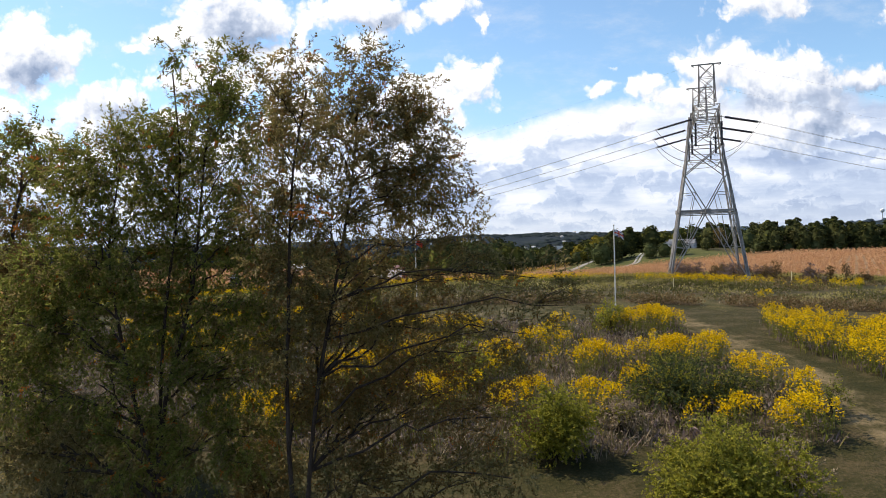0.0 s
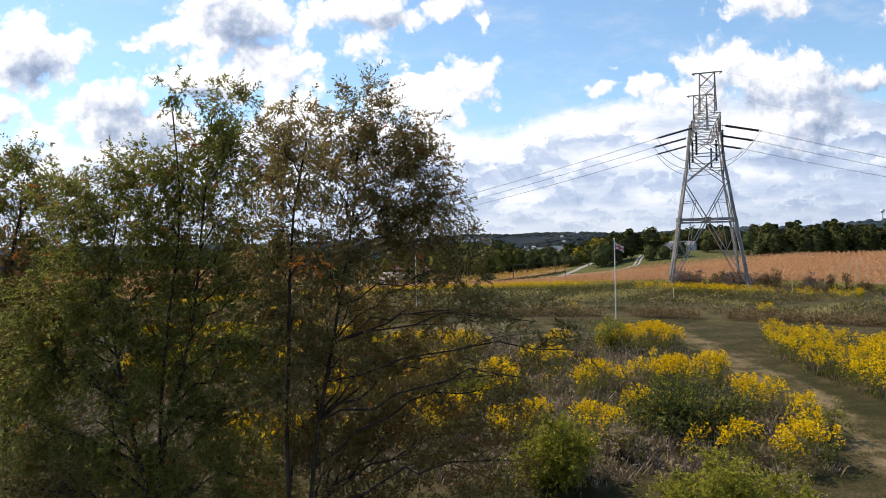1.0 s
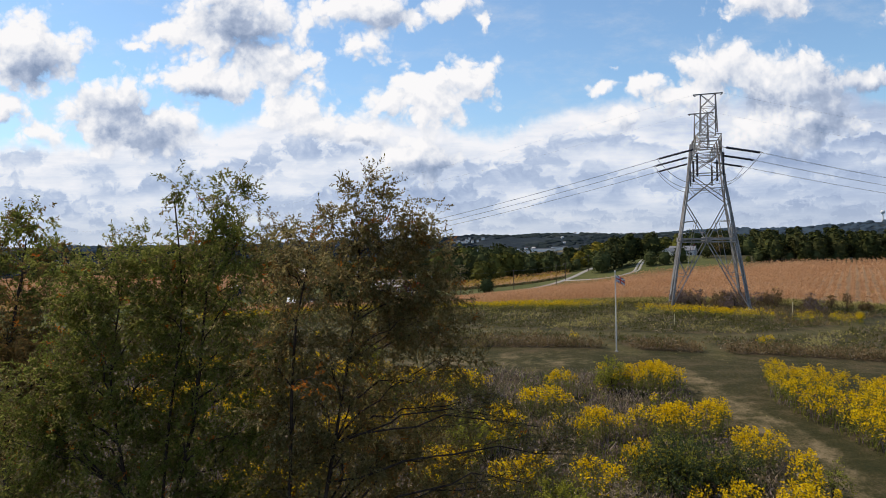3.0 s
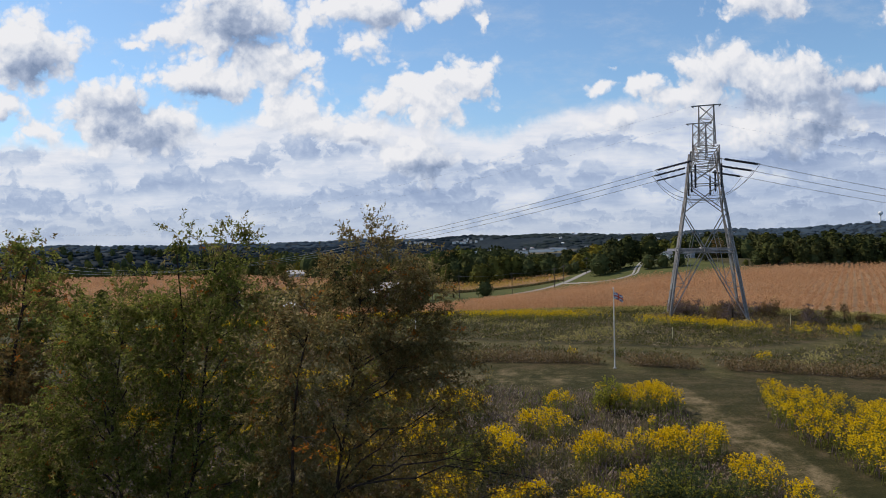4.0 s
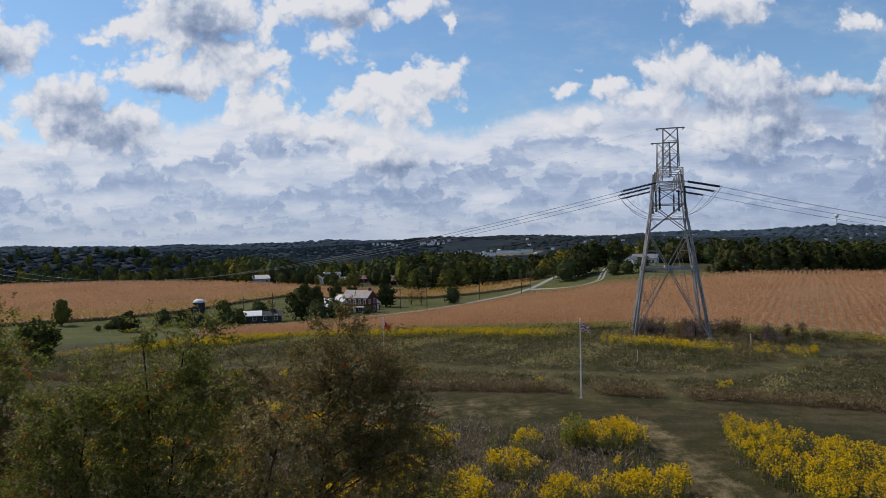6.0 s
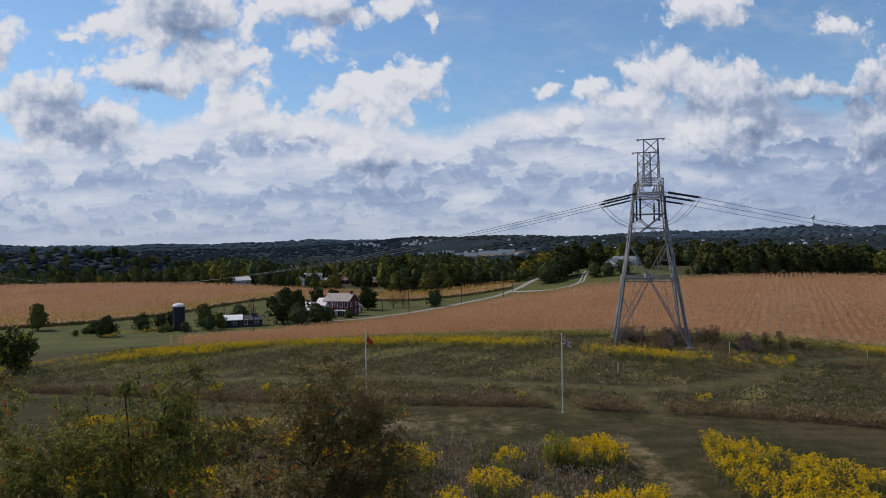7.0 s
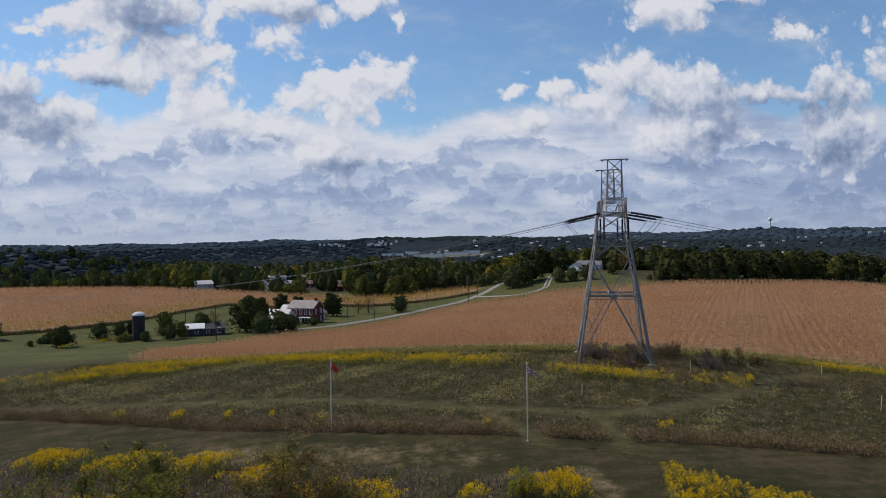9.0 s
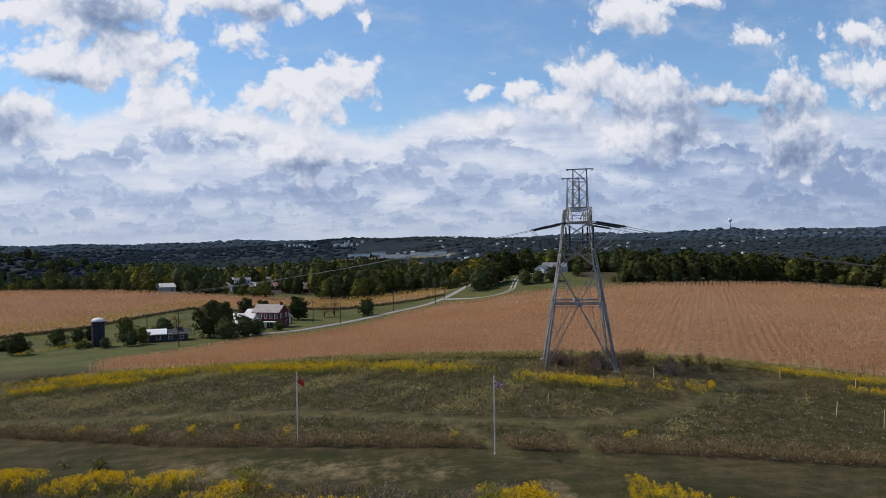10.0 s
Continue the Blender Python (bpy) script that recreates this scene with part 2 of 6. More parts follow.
FAR_LEAF = dict(rough=0.8, bump=0.0, per="both", spread=0.6, gloss=0.0)
LEAF = dict(rough=0.7, bump=0.0, per="island", spread=0.6, gloss=0.0)
M = {
    "bark": material("bark", [(0.022, 0.015, 0.012), (0.05, 0.036, 0.028), (0.085, 0.064, 0.05)], 6, 0.95, 0.8, stretch=(1, 1, 0.25), gloss=0.05),
    "twig": material("twig", [(0.04, 0.03, 0.02), (0.08, 0.06, 0.04)], 6, 0.9, 0.0, gloss=0.05),
    "leaf_tree": material("leaf_tree", [(0.08, 0.098, 0.02), (0.145, 0.16, 0.033), (0.23, 0.225, 0.056), (0.35, 0.305, 0.11)], 0.5, through_light=0.55, **LEAF),
    "leaf_olive": material("leaf_olive", [(0.1, 0.088, 0.032), (0.175, 0.145, 0.052), (0.28, 0.215, 0.092), (0.42, 0.325, 0.175)], 0.5, through_light=0.55, **LEAF),
    "leaf_rust": material("leaf_rust", [(0.12, 0.1, 0.03), (0.2, 0.13, 0.045), (0.26, 0.13, 0.05)], 0.6, through_light=0.3, **LEAF),
    "leaf_orange": material("leaf_orange", [(0.35, 0.09, 0.02), (0.4, 0.17, 0.03)], 0.6, through_light=0.3, **LEAF),
    "leaf_shrub": material("leaf_shrub", [(0.15, 0.155, 0.025), (0.29, 0.28, 0.04), (0.44, 0.38, 0.07)], 0.7, through_light=0.4, **LEAF),
    "leaf_dark": material("leaf_dark", [(0.04, 0.055, 0.02), (0.07, 0.09, 0.035), (0.11, 0.125, 0.055)], 0.6, through_light=0.2, **LEAF),
    "weed": material("weed", [(0.17, 0.13, 0.085), (0.29, 0.225, 0.15), (0.4, 0.32, 0.23)], 0.5, through_light=0.15, **LEAF),
    "russet": material("russet", [(0.13, 0.085, 0.04), (0.2, 0.135, 0.066), (0.28, 0.2, 0.105)], 0.35, through_light=0.15, rough=0.7, bump=0.0, per="island", spread=0.3, gloss=0.0),
    "brush": material("dry_brush", [(0.13, 0.09, 0.08), (0.2, 0.145, 0.13), (0.28, 0.21, 0.19)], 0.5, through_light=0.1, **LEAF),
    "plume": material("plume", [(0.46, 0.29, 0.008), (0.64, 0.42, 0.012), (0.76, 0.53, 0.025)], 0.6, through_light=0.25, **LEAF),
    "goldleaf": material("goldleaf", [(0.1, 0.11, 0.025), (0.18, 0.185, 0.04), (0.28, 0.25, 0.06)], 0.6, through_light=0.25, **LEAF),
    "grass": material("grass", [(0.056, 0.057, 0.018), (0.1, 0.095, 0.031), (0.17, 0.143, 0.054)], 0.12, through_light=0.2, rough=0.7, bump=0.0, per="island", spread=0.3, gloss=0.0),
    "straw": material("straw", [(0.24, 0.2, 0.07), (0.36, 0.3, 0.1), (0.46, 0.38, 0.17)], 0.2, through_light=0.2, rough=0.7, bump=0.0, per="island", spread=0.3, gloss=0.0),
    "corn": material("corn", [(0.39, 0.205, 0.105), (0.5, 0.28, 0.148), (0.57, 0.35, 0.198)], 0.03, through_light=0.4, rough=0.7, bump=0.0, per="island", spread=0.35, gloss=0.0),
    "corn_green": material("corn_green", [(0.28, 0.19, 0.035), (0.4, 0.27, 0.05), (0.47, 0.31, 0.09)], 0.03, through_light=0.3, **LEAF),
    "wood_leaf": material("wood_leaf", [(0.018, 0.023, 0.011), (0.036, 0.043, 0.016), (0.064, 0.066, 0.025), (0.1, 0.09, 0.038)], 0.1, through_light=0.1, **FAR_LEAF),
    "yellow_leaf": material("yellow_leaf", [(0.12, 0.11, 0.02), (0.28, 0.2, 0.03)], 0.1, through_light=0.1, **FAR_LEAF),
    "olive_leaf": material("olive_leaf", [(0.052, 0.058, 0.016), (0.1, 0.1, 0.024), (0.15, 0.14, 0.038)], 0.1, **FAR_LEAF),
    "town_leaf": material("town_leaf", [(0.032, 0.044, 0.02), (0.066, 0.077, 0.03), (0.115, 0.118, 0.044)], 0.1, **FAR_LEAF),
    # cloud shadow on the hills put into the colour as darker woods
    "shaded_wood": soften(material("shaded_wood", [(0.01, 0.017, 0.026), (0.015, 0.024, 0.034), (0.022, 0.032, 0.04)], 0.01, rough=0.95, bump=0.0, per="island", spread=0.35, gloss=0.0)),
    # aerial haze mixed into these two wood colours, stronger in the farther one
    "hazed_wood": soften(material("hazed_wood", [(0.034, 0.054, 0.08), (0.046, 0.068, 0.094), (0.06, 0.083, 0.104)], 0.01, rough=0.95, bump=0.0, per="island", spread=0.35, gloss=0.0)),
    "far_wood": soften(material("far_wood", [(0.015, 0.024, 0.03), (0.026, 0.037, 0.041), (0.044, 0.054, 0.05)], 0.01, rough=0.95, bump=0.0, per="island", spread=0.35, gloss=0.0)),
    "steel": material("galvanized_steel", [(0.16, 0.148, 0.138), (0.28, 0.26, 0.245), (0.42, 0.395, 0.375)], 0.5, 0.65, 0.15, metal=0.0),
    "insulator": material("insulator_glaze", [(0.02, 0.022, 0.03), (0.045, 0.045, 0.055)], 2.0, 0.25, 0.0),
    "wire": material("conductor", [(0.16, 0.17, 0.18), (0.25, 0.26, 0.27)], 1.0, 0.5, 0.0, metal=0.6),
    "pole_white": material("pole_white", [(0.55, 0.52, 0.48), (0.74, 0.7, 0.65)], 2.0, 0.6, 0.05),
    "wood_pole": material("weathered_pole", [(0.06, 0.045, 0.035), (0.13, 0.1, 0.075)], 3.0, 0.9, 0.4, stretch=(1, 1, 0.1)),
    "brick": material("farm_brick", [(0.09, 0.018, 0.015), (0.15, 0.032, 0.026)], 1.5, 0.9, 0.3),
    "white_paint": material("white_paint", [(0.6, 0.6, 0.58), (0.8, 0.8, 0.78)], 1.0, 0.6, 0.1),
    "shingle": material("weathered_shingle", [(0.26, 0.22, 0.2), (0.4, 0.35, 0.32)], 0.8, 0.9, 0.2),
    "pale_roof": material("pale_roof", [(0.5, 0.46, 0.44), (0.72, 0.68, 0.66)], 0.8, 0.6, 0.15),
    "red_roof": material("red_roof", [(0.14, 0.07, 0.065), (0.22, 0.12, 0.11)], 0.8, 0.8, 0.2),
    "grey_roof": material("grey_roof", [(0.12, 0.12, 0.13), (0.22, 0.22, 0.23)], 0.8, 0.8, 0.2),
    "dark_board": material("dark_board", [(0.03, 0.03, 0.035), (0.07, 0.068, 0.07)], 1.2, 0.9, 0.3),
    "silo_stave": material("silo_stave", [(0.02, 0.02, 0.028), (0.045, 0.042, 0.05)], 1.2, 0.85, 0.3),
    "glass": material("dark_glass", [(0.02, 0.025, 0.03), (0.04, 0.045, 0.05)], 1.0, 0.1, 0.0),
    "stake": material("marker_stake", [(0.6, 0.5, 0.28), (0.75, 0.66, 0.4)], 3.0, 0.7, 0.0),
    "flag_red": material("flag_red", [(0.5, 0.035, 0.02), (0.66, 0.07, 0.03)], 2.0, 0.8, 0.0, through_light=0.25),
    "flag_white": material("flag_white", [(0.6, 0.6, 0.62), (0.75, 0.75, 0.76)], 2.0, 0.8, 0.0, through_light=0.25),
    "flag_blue": material("flag_blue", [(0.02, 0.03, 0.16), (0.03, 0.05, 0.22)], 2.0, 0.8, 0.0, through_light=0.25),
    "gravel": material("gravel", [(0.24, 0.22, 0.2), (0.36, 0.33, 0.29)], 2.0, 0.95, 0.4),
    "asphalt": material("road_asphalt", [(0.2, 0.18, 0.16), (0.3, 0.27, 0.24)], 0.6, 0.9, 0.2),
    "car_red": material("car_red", [(0.3, 0.02, 0.02)], 1.0, 0.3, 0.0),
    "tyre": material("tyre", [(0.02, 0.02, 0.02)], 1.0, 0.9, 0.0),
}


# ---- mesh helpers ----
def mesh_of(name, verts, faces, mats, index=None):
    me = bpy.data.meshes.new(name)
    me.from_pydata(np.asarray(verts).tolist(), [], faces if isinstance(faces, list) else faces.tolist())
    for m in mats:
        me.materials.append(m)
    if index is not None:
        me.polygons.foreach_set("material_index", np.asarray(index, dtype=np.int32))
    me.update()
    return me


def part(name, bm, mat, parent, label=""):
    me = bpy.data.meshes.new(name)
    bm.to_mesh(me)
    bm.free()
    me.materials.append(mat)
    ob = new(name, me)
    ob.parent = parent
    return tagged(ob, label)


def thing(name, at, label, category, group="", kind="", turn=0.0):
    ob = new(name)
    ob.matrix_world = pose(*at, 0, 0, turn)
    return tagged(ob, label, category, group, kind)


def box(bm, lo, hi, m=None):
    r = bmesh.ops.create_cube(bm, size=1)["verts"]
    size, mid = [b - a for a, b in zip(lo, hi)], [(a + b) / 2 for a, b in zip(lo, hi)]
    for vert in r:
        vert.co = Vector([c * s + o for c, s, o in zip(vert.co, size, mid)])
    if m is not None:
        bmesh.ops.transform(bm, matrix=m, verts=r)
    return r


def beam(bm, p, q, wide, deep=None):
    """An angle-iron member from p to q."""
    p, q = Vector(p), Vector(q)
    d = q - p
    turn = d.to_track_quat("Z", "Y").to_matrix().to_4x4()
    deep = deep or wide
    t = wide * 0.22
    m = Matrix.Translation(p) @ turn
    box(bm, (-wide / 2, -deep / 2, 0), (wide / 2, -deep / 2 + t, d.length), m)
    box(bm, (-wide / 2, -deep / 2 + t, 0), (-wide / 2 + t, deep / 2, d.length), m)


def tube(points, radii, sides=6):
    """Rings along a line of points; returns vertices and quads."""
    pts = np.asarray(points, float)
    d = np.gradient(pts, axis=0)
    d /= np.linalg.norm(d, axis=1)[:, None] + 1e-9
    ref = np.where(np.abs(d[:, 2:3]) > 0.9, [[1.0, 0, 0]], [[0, 0, 1.0]])
    a = np.cross(d, ref)
    a /= np.linalg.norm(a, axis=1)[:, None] + 1e-9
    b = np.cross(d, a)
    ang = np.linspace(0, 2 * np.pi, sides, endpoint=False)
    ring = a[:, None, :] * np.cos(ang)[None, :, None] + b[:, None, :] * np.sin(ang)[None, :, None]
    verts = (pts[:, None, :] + ring * np.asarray(radii, float)[:, None, None]).reshape(-1, 3)
    i, j = np.meshgrid(np.arange(len(pts) - 1), np.arange(sides), indexing="ij")
    k = (j + 1) % sides
    quads = np.stack([i * sides + j, i * sides + k, (i + 1) * sides + k, (i + 1) * sides + j], -1).reshape(-1, 4)
    return verts, quads


class Heap:
    """Collects vertices and quads of many small pieces into one mesh."""

    def __init__(self):
        self.v, self.f, self.i, self.n = [], [], [], 0

    def add(self, verts, quads, index=0):
        self.v.append(np.asarray(verts, float))
        self.f.append(np.asarray(quads, int) + self.n)
        self.i.append(np.full(len(quads), index, np.int32) if np.isscalar(index) else np.asarray(index, np.int32))
        self.n += len(verts)

    def mesh(self, name, mats):
        return mesh_of(name, np.concatenate(self.v), np.concatenate(self.f), mats, np.concatenate(self.i))


def unit(a):
    return a / (np.linalg.norm(a, axis=-1, keepdims=True) + 1e-9)


def leaves(base, way, long, wide, rng, droop=0.0):
    """Kite-shaped leaves: from base along way, with random roll; arrays of n."""
    count = len(base)
    way = unit(way + np.array([0, 0, -1.0]) * droop)
    side = unit(np.cross(way, rng.normal(size=(count, 3)) * 0.6 + np.array([0, 0, 1.0])))
    up = np.cross(way, side)
    long, wide = np.broadcast_to(long, count)[:, None], np.broadcast_to(wide, count)[:, None]
    mid = base + way * long * 0.45 + up * long * 0.06
    verts = np.stack([base, mid + side * wide / 2, base + way * long, mid - side * wide / 2], 1).reshape(-1, 3)
    return verts, np.arange(count * 4).reshape(-1, 4)


def blades(base, high, wide, rng, lean=0.35):
    """Narrow upright blades (kites) of grass, n of them."""
    count = len(base)
    a = rng.uniform(0, 2 * np.pi, count)
    out = np.stack([np.cos(a), np.sin(a), np.zeros(count)], 1)
    tip = out * (rng.uniform(0, lean, count) * high)[:, None] + np.array([0, 0, 1.0]) * high[:, None]
    side = np.stack([-np.sin(a + 0.8), np.cos(a + 0.8), np.zeros(count)], 1) * (wide / 2)[:, None]
    mid = base + tip * 0.45
    verts = np.stack([base, mid + side, base + tip, mid - side], 1).reshape(-1, 3)
    return verts, np.arange(count * 4).reshape(-1, 4)


def stuff(name, heap, mats, label, category):
    return tagged(new(name, heap.mesh(name, mats)), label, category, kind="stuff")

# ---- the lie of the land: rolling swells, x across, y, breadth, height ----
SWELLS = [(115, 365, 40, 5.72), (75, 40, 35, 3.59), (-25, 165, 35, -2.74), (0, 0, 30, 1.38), (30, 30, 28, 1.1),
          (-30, 50, 35, 3.11), (10, 60, 25, 2.07), (50, 85, 30, 1.11), (-5, 90, 30, 1.88), (-45, 120, 45, 3.98),
          (60, 130, 55, -0.06), (110, 150, 70, 6.14), (0, 180, 60, 2.72), (-70, 210, 50, -2.74), (20, 260, 55, -5.47),
          (-40, 270, 50, 1.0), (90, 320, 55, -0.02), (150, 290, 70, 4.84), (-100, 380, 80, 3.57), (40, 390, 80, -4.77),
          (170, 430, 100, 2.79), (-60, 500, 110, -5.54), (20, 42, 16, 1.16), (5, 28, 14, -0.47), (36, 96, 18, 1.29)]
# distant ridges: how far off, half breadth, and the lie of the crest by bearing in degrees
RIDGES = [(2350, 420, [(-60, 5), (-31, 7), (-25.5, 12), (-22, 6), (-11, 9), (-2, 12), (4, 12), (16, 4), (60, 4)]),
          (1900, 330, [(-40, -26), (-18, -26), (-16, -24), (-13, -14), (-9, -5), (-5, 1), (0, 8), (3, 14), (8, 19), (11, 19), (15.7, 12), (22, 5), (40, -10)]),
          (2450, 520, [(0, -20), (10, 3), (16, 12), (19, 16), (23, 21), (27, 19), (31, 25), (33, 27), (35, 22), (37.5, 30), (43, 26), (60, 25)]),
          (1000, 130, [(-60, -6), (-35, -3), (-27.4, 1), (-24, 6), (-22, 1), (-20, -1.5), (-18, -8), (-16.5, -15), (-15, -21), (-12, -28), (60, -28)]),
          (1450, 260, [(12, -28), (18, -14), (24, -8), (30, -6), (38, -2), (46, 2), (60, 2)])]


def land(x, y):
    """Height of the ground at x, y (arrays)."""
    x, y = np.asarray(x, float), np.asarray(y, float)
    near = -9.0 + sum(h * np.exp(-((x - cx) ** 2 + (y - cy) ** 2) / (2 * b * b)) for cx, cy, b, h in SWELLS)
    r, bearing = np.hypot(x, y), np.degrees(np.arctan2(x, y))
    ripple = 1 + 0.1 * np.sin(x / 97 + 1) * np.sin(y / 140) + 0.05 * np.sin(x / 41 + y / 60)
    far = -28.0 + 2.5 * np.sin(x / 170 + 1) * np.sin(y / 230)
    for away, breadth, crest in RIDGES:
        c = np.array(crest, float)
        far = np.maximum(far, -28 + (np.interp(bearing, c[:, 0], c[:, 1]) + 28) * np.exp(-((r - away) / breadth) ** 2) * ripple)
    k = np.clip((r - 430) / 420, 0, 1)
    k = k * k * (3 - 2 * k)
    return near * (1 - k) + far * k


def level(x, y):
    return float(land(x, y))


# edges in plan
def line(points):
    p = np.array(points, float)
    return lambda x: np.interp(x, p[:, 0], p[:, 1])


MEADOW_FRONT = line([(-120, 112), (-50, 86), (-31, 74.8), (-13.5, 65), (-2, 61), (14, 56), (20, 54), (33, 52), (46, 49), (90, 38), (140, 20)])
CORN_FRONT = line([(-44, 122), (-24, 115.5), (-15, 115), (0, 118.5), (13, 117), (35, 106), (58, 98.5), (67.5, 90), (75.5, 81.5), (110, 58), (160, 20)])
CORN_BACK = line([(-46, 124), (-42, 130), (-32, 148), (-25, 182), (-13, 190), (-3.4, 193), (6, 202), (14.4, 216), (28, 260), (45.7, 290), (57, 297), (69.5, 289), (80, 292), (90, 292), (102, 284), (114, 277), (124.5, 273), (149, 257), (181, 250), (194, 236), (240, 205), (300, 150), (420, 60)])
LEFT_FRONT = line([(-320, 130), (-150, 190), (-94, 228), (-76, 247), (-58, 290), (-52, 304), (-38, 302), (-25, 296), (-10, 314), (9, 313), (25, 321), (53, 331), (66, 337)])
LEFT_BACK = line([(-400, 460), (-164, 414), (-133, 404), (-103, 394), (-82, 386), (-44, 368), (0, 354), (21, 354), (40, 366), (57, 363), (70, 345)])


def polygon(points):
    p = np.array(points, float)

    def inside(x, y):
        hit = np.zeros(np.shape(x), bool)
        for (ax, ay), (bx, by) in zip(p, np.roll(p, -1, 0)):
            cross = (ay > y) != (by > y)
            hit ^= cross & (x < (bx - ax) * (y - ay) / (by - ay + 1e-12) + ax)
        return hit

    return inside


def near_line(points, x, y):
    """Distance from the plan points to a line of points."""
    best = np.full(np.shape(x), 1e9)
    for (ax, ay), (bx, by) in zip(points[:-1], points[1:]):
        k = np.clip(((x - ax) * (bx - ax) + (y - ay) * (by - ay)) / ((bx - ax) ** 2 + (by - ay) ** 2), 0, 1)
        best = np.minimum(best, np.hypot(x - ax - k * (bx - ax), y - ay - k * (by - ay)))
    return best


TRAIL = [(-60, 90), (-34, 81.5), (-21.6, 77.5), (-9.7, 74.5), (-0.5, 72), (12.6, 65.7), (23.2, 63), (30.7, 64.2), (38, 68.7), (45.7, 74.6), (52, 80), (64, 82), (90, 72)]
SPURS = [[(15.2, 54.5), (12.4, 65)], [(21.6, 52.5), (22.6, 62.6)]]
MAIN_PATCH = polygon([(-40, 66), (-26, 61), (-14, 56.5), (-6.4, 54), (-0.5, 51.3), (4, 50.5), (8.5, 47.3), (12.7, 48), (16.2, 46.7), (14.9, 41), (15.5, 37), (16.9, 31.6), (15.9, 26.3), (12, 25), (8, 26.6),
                      (4.4, 25.9), (0, 27), (-14, 30), (-30, 40), (-45, 52)])
RIGHT_PATCH = polygon([(21.8, 46.4), (26.2, 41.5), (40, 35), (55, 27), (55, 15), (30, 24), (21.8, 32), (20.3, 37.4), (19.9, 41.2)])
ROAD = [(-30, 215), (-16, 219), (-6, 224), (7.5, 250), (16.5, 268), (32, 291), (49, 307), (62, 326), (76, 352), (96, 385), (120, 430)]
DRIVE = [(57, 318), (70, 303), (80, 303), (89, 312), (96, 332), (106, 358), (118, 372)]


def in_corn(x, y):
    right = (y > CORN_FRONT(x)) & (y < CORN_BACK(x)) & (x > -37) & (x < 420) & (near_line(ROAD, x, y) > 4) & (near_line(DRIVE, x, y) > 3.2)
    left = (y > LEFT_FRONT(x)) & (y < LEFT_BACK(x)) & (x < 70) & (near_line(ROAD, x, y) > 7)
    return right, left


# one sheet of ground, finer near and ahead, to the horizon
az = np.radians(np.concatenate([np.linspace(-180, -46, 30), np.arange(-45, 56, 0.5), np.linspace(57, 180, 28)[:-1]]))
rad = np.concatenate([[0.01, 2.0], 4.0 * 1.021 ** np.arange(0, int(math.log(4950 / 4.0) / math.log(1.021)) + 1)])
gx, gy = np.outer(rad, np.sin(az)), np.outer(rad, np.cos(az))
gz = land(gx, gy)
rows_n, cols_n = gx.shape
ii, jj = np.meshgrid(np.arange(rows_n - 1), np.arange(cols_n), indexing="ij")
kk = (jj + 1) % cols_n
quads = np.stack([ii * cols_n + jj, ii * cols_n + kk, (ii + 1) * cols_n + kk, (ii + 1) * cols_n + jj], -1).reshape(-1, 4)
fx, fy = gx.ravel(), gy.ravel()
right_corn, left_corn = in_corn(fx, fy)
soil = (right_corn | left_corn).astype(float)
trail = np.clip(1.65 - near_line(TRAIL, fx, fy), 0, 1)
for s in SPURS:
    trail = np.maximum(trail, np.clip(1.5 - near_line(s, fx, fy), 0, 1))
meadow = np.clip((fy - MEADOW_FRONT(fx)) * 1.2 + 0.5, 0, 1) * (fy < CORN_FRONT(fx) + 2) * (1 - trail)
meadow = np.where(fx < -42, meadow * np.clip(1 - (fy - 112) / 6, 0, 1), meadow)
patch = (MAIN_PATCH(fx, fy) | RIGHT_PATCH(fx, fy)).astype(float)
worn = np.clip(1.4 - near_line([(16.5, 48), (17.5, 40), (18.6, 34), (18, 28), (19.5, 20)], fx, fy) / 1.2, 0, 0.55)
worn = np.maximum(worn, 0.12 * trail)
worn = np.maximum(worn, 0.55 * np.clip(1.5 - near_line([(-12, 59), (0, 55.5), (9, 52.5)], fx, fy) / 2.6, 0, 1))
lush = np.clip((fy - 128) / 20, 0, 1) * (fx < 130) * np.clip((425 - np.hypot(fx, fy)) / 30, 0, 1) * (1 - soil)
rusty = np.clip(1.2 - np.abs(fy - MEADOW_FRONT(fx) - 2.2) / 2.6, 0, 1) * meadow
bearing_, reach_ = np.degrees(np.arctan2(fx, fy)), np.hypot(fx, fy)
pale = ((np.abs(reach_ - 1430 - 12 * (bearing_ - 6)) < 38) & (bearing_ > 1.5) & (bearing_ < 11) | (np.abs(reach_ - 1180) < 35) & (bearing_ > -13) & (bearing_ < -1)).astype(float)
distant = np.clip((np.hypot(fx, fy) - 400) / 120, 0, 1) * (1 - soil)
me = mesh_of("ground", np.stack([fx, fy, gz.ravel()], 1), quads, [])
for key, a in (("meadow", np.maximum(meadow, patch)), ("soil", soil), ("worn", worn), ("distant", distant), ("mown", trail), ("rusty", rusty), ("lush", lush), ("pale", pale)):
    me.attributes.new(key, "FLOAT", "POINT").data.foreach_set("value", a.astype(np.float32))
me.polygons.foreach_set("use_smooth", np.ones(len(quads), bool))
m = bpy.data.materials.new("turf")
m.use_nodes = True
n = Net(m.node_tree)
co = n.node("ShaderNodeTexCoord").outputs["Object"]


def mask(key):
    a = n.node("ShaderNodeAttribute")
    a.attribute_name = key
    return a.outputs["Fac"]


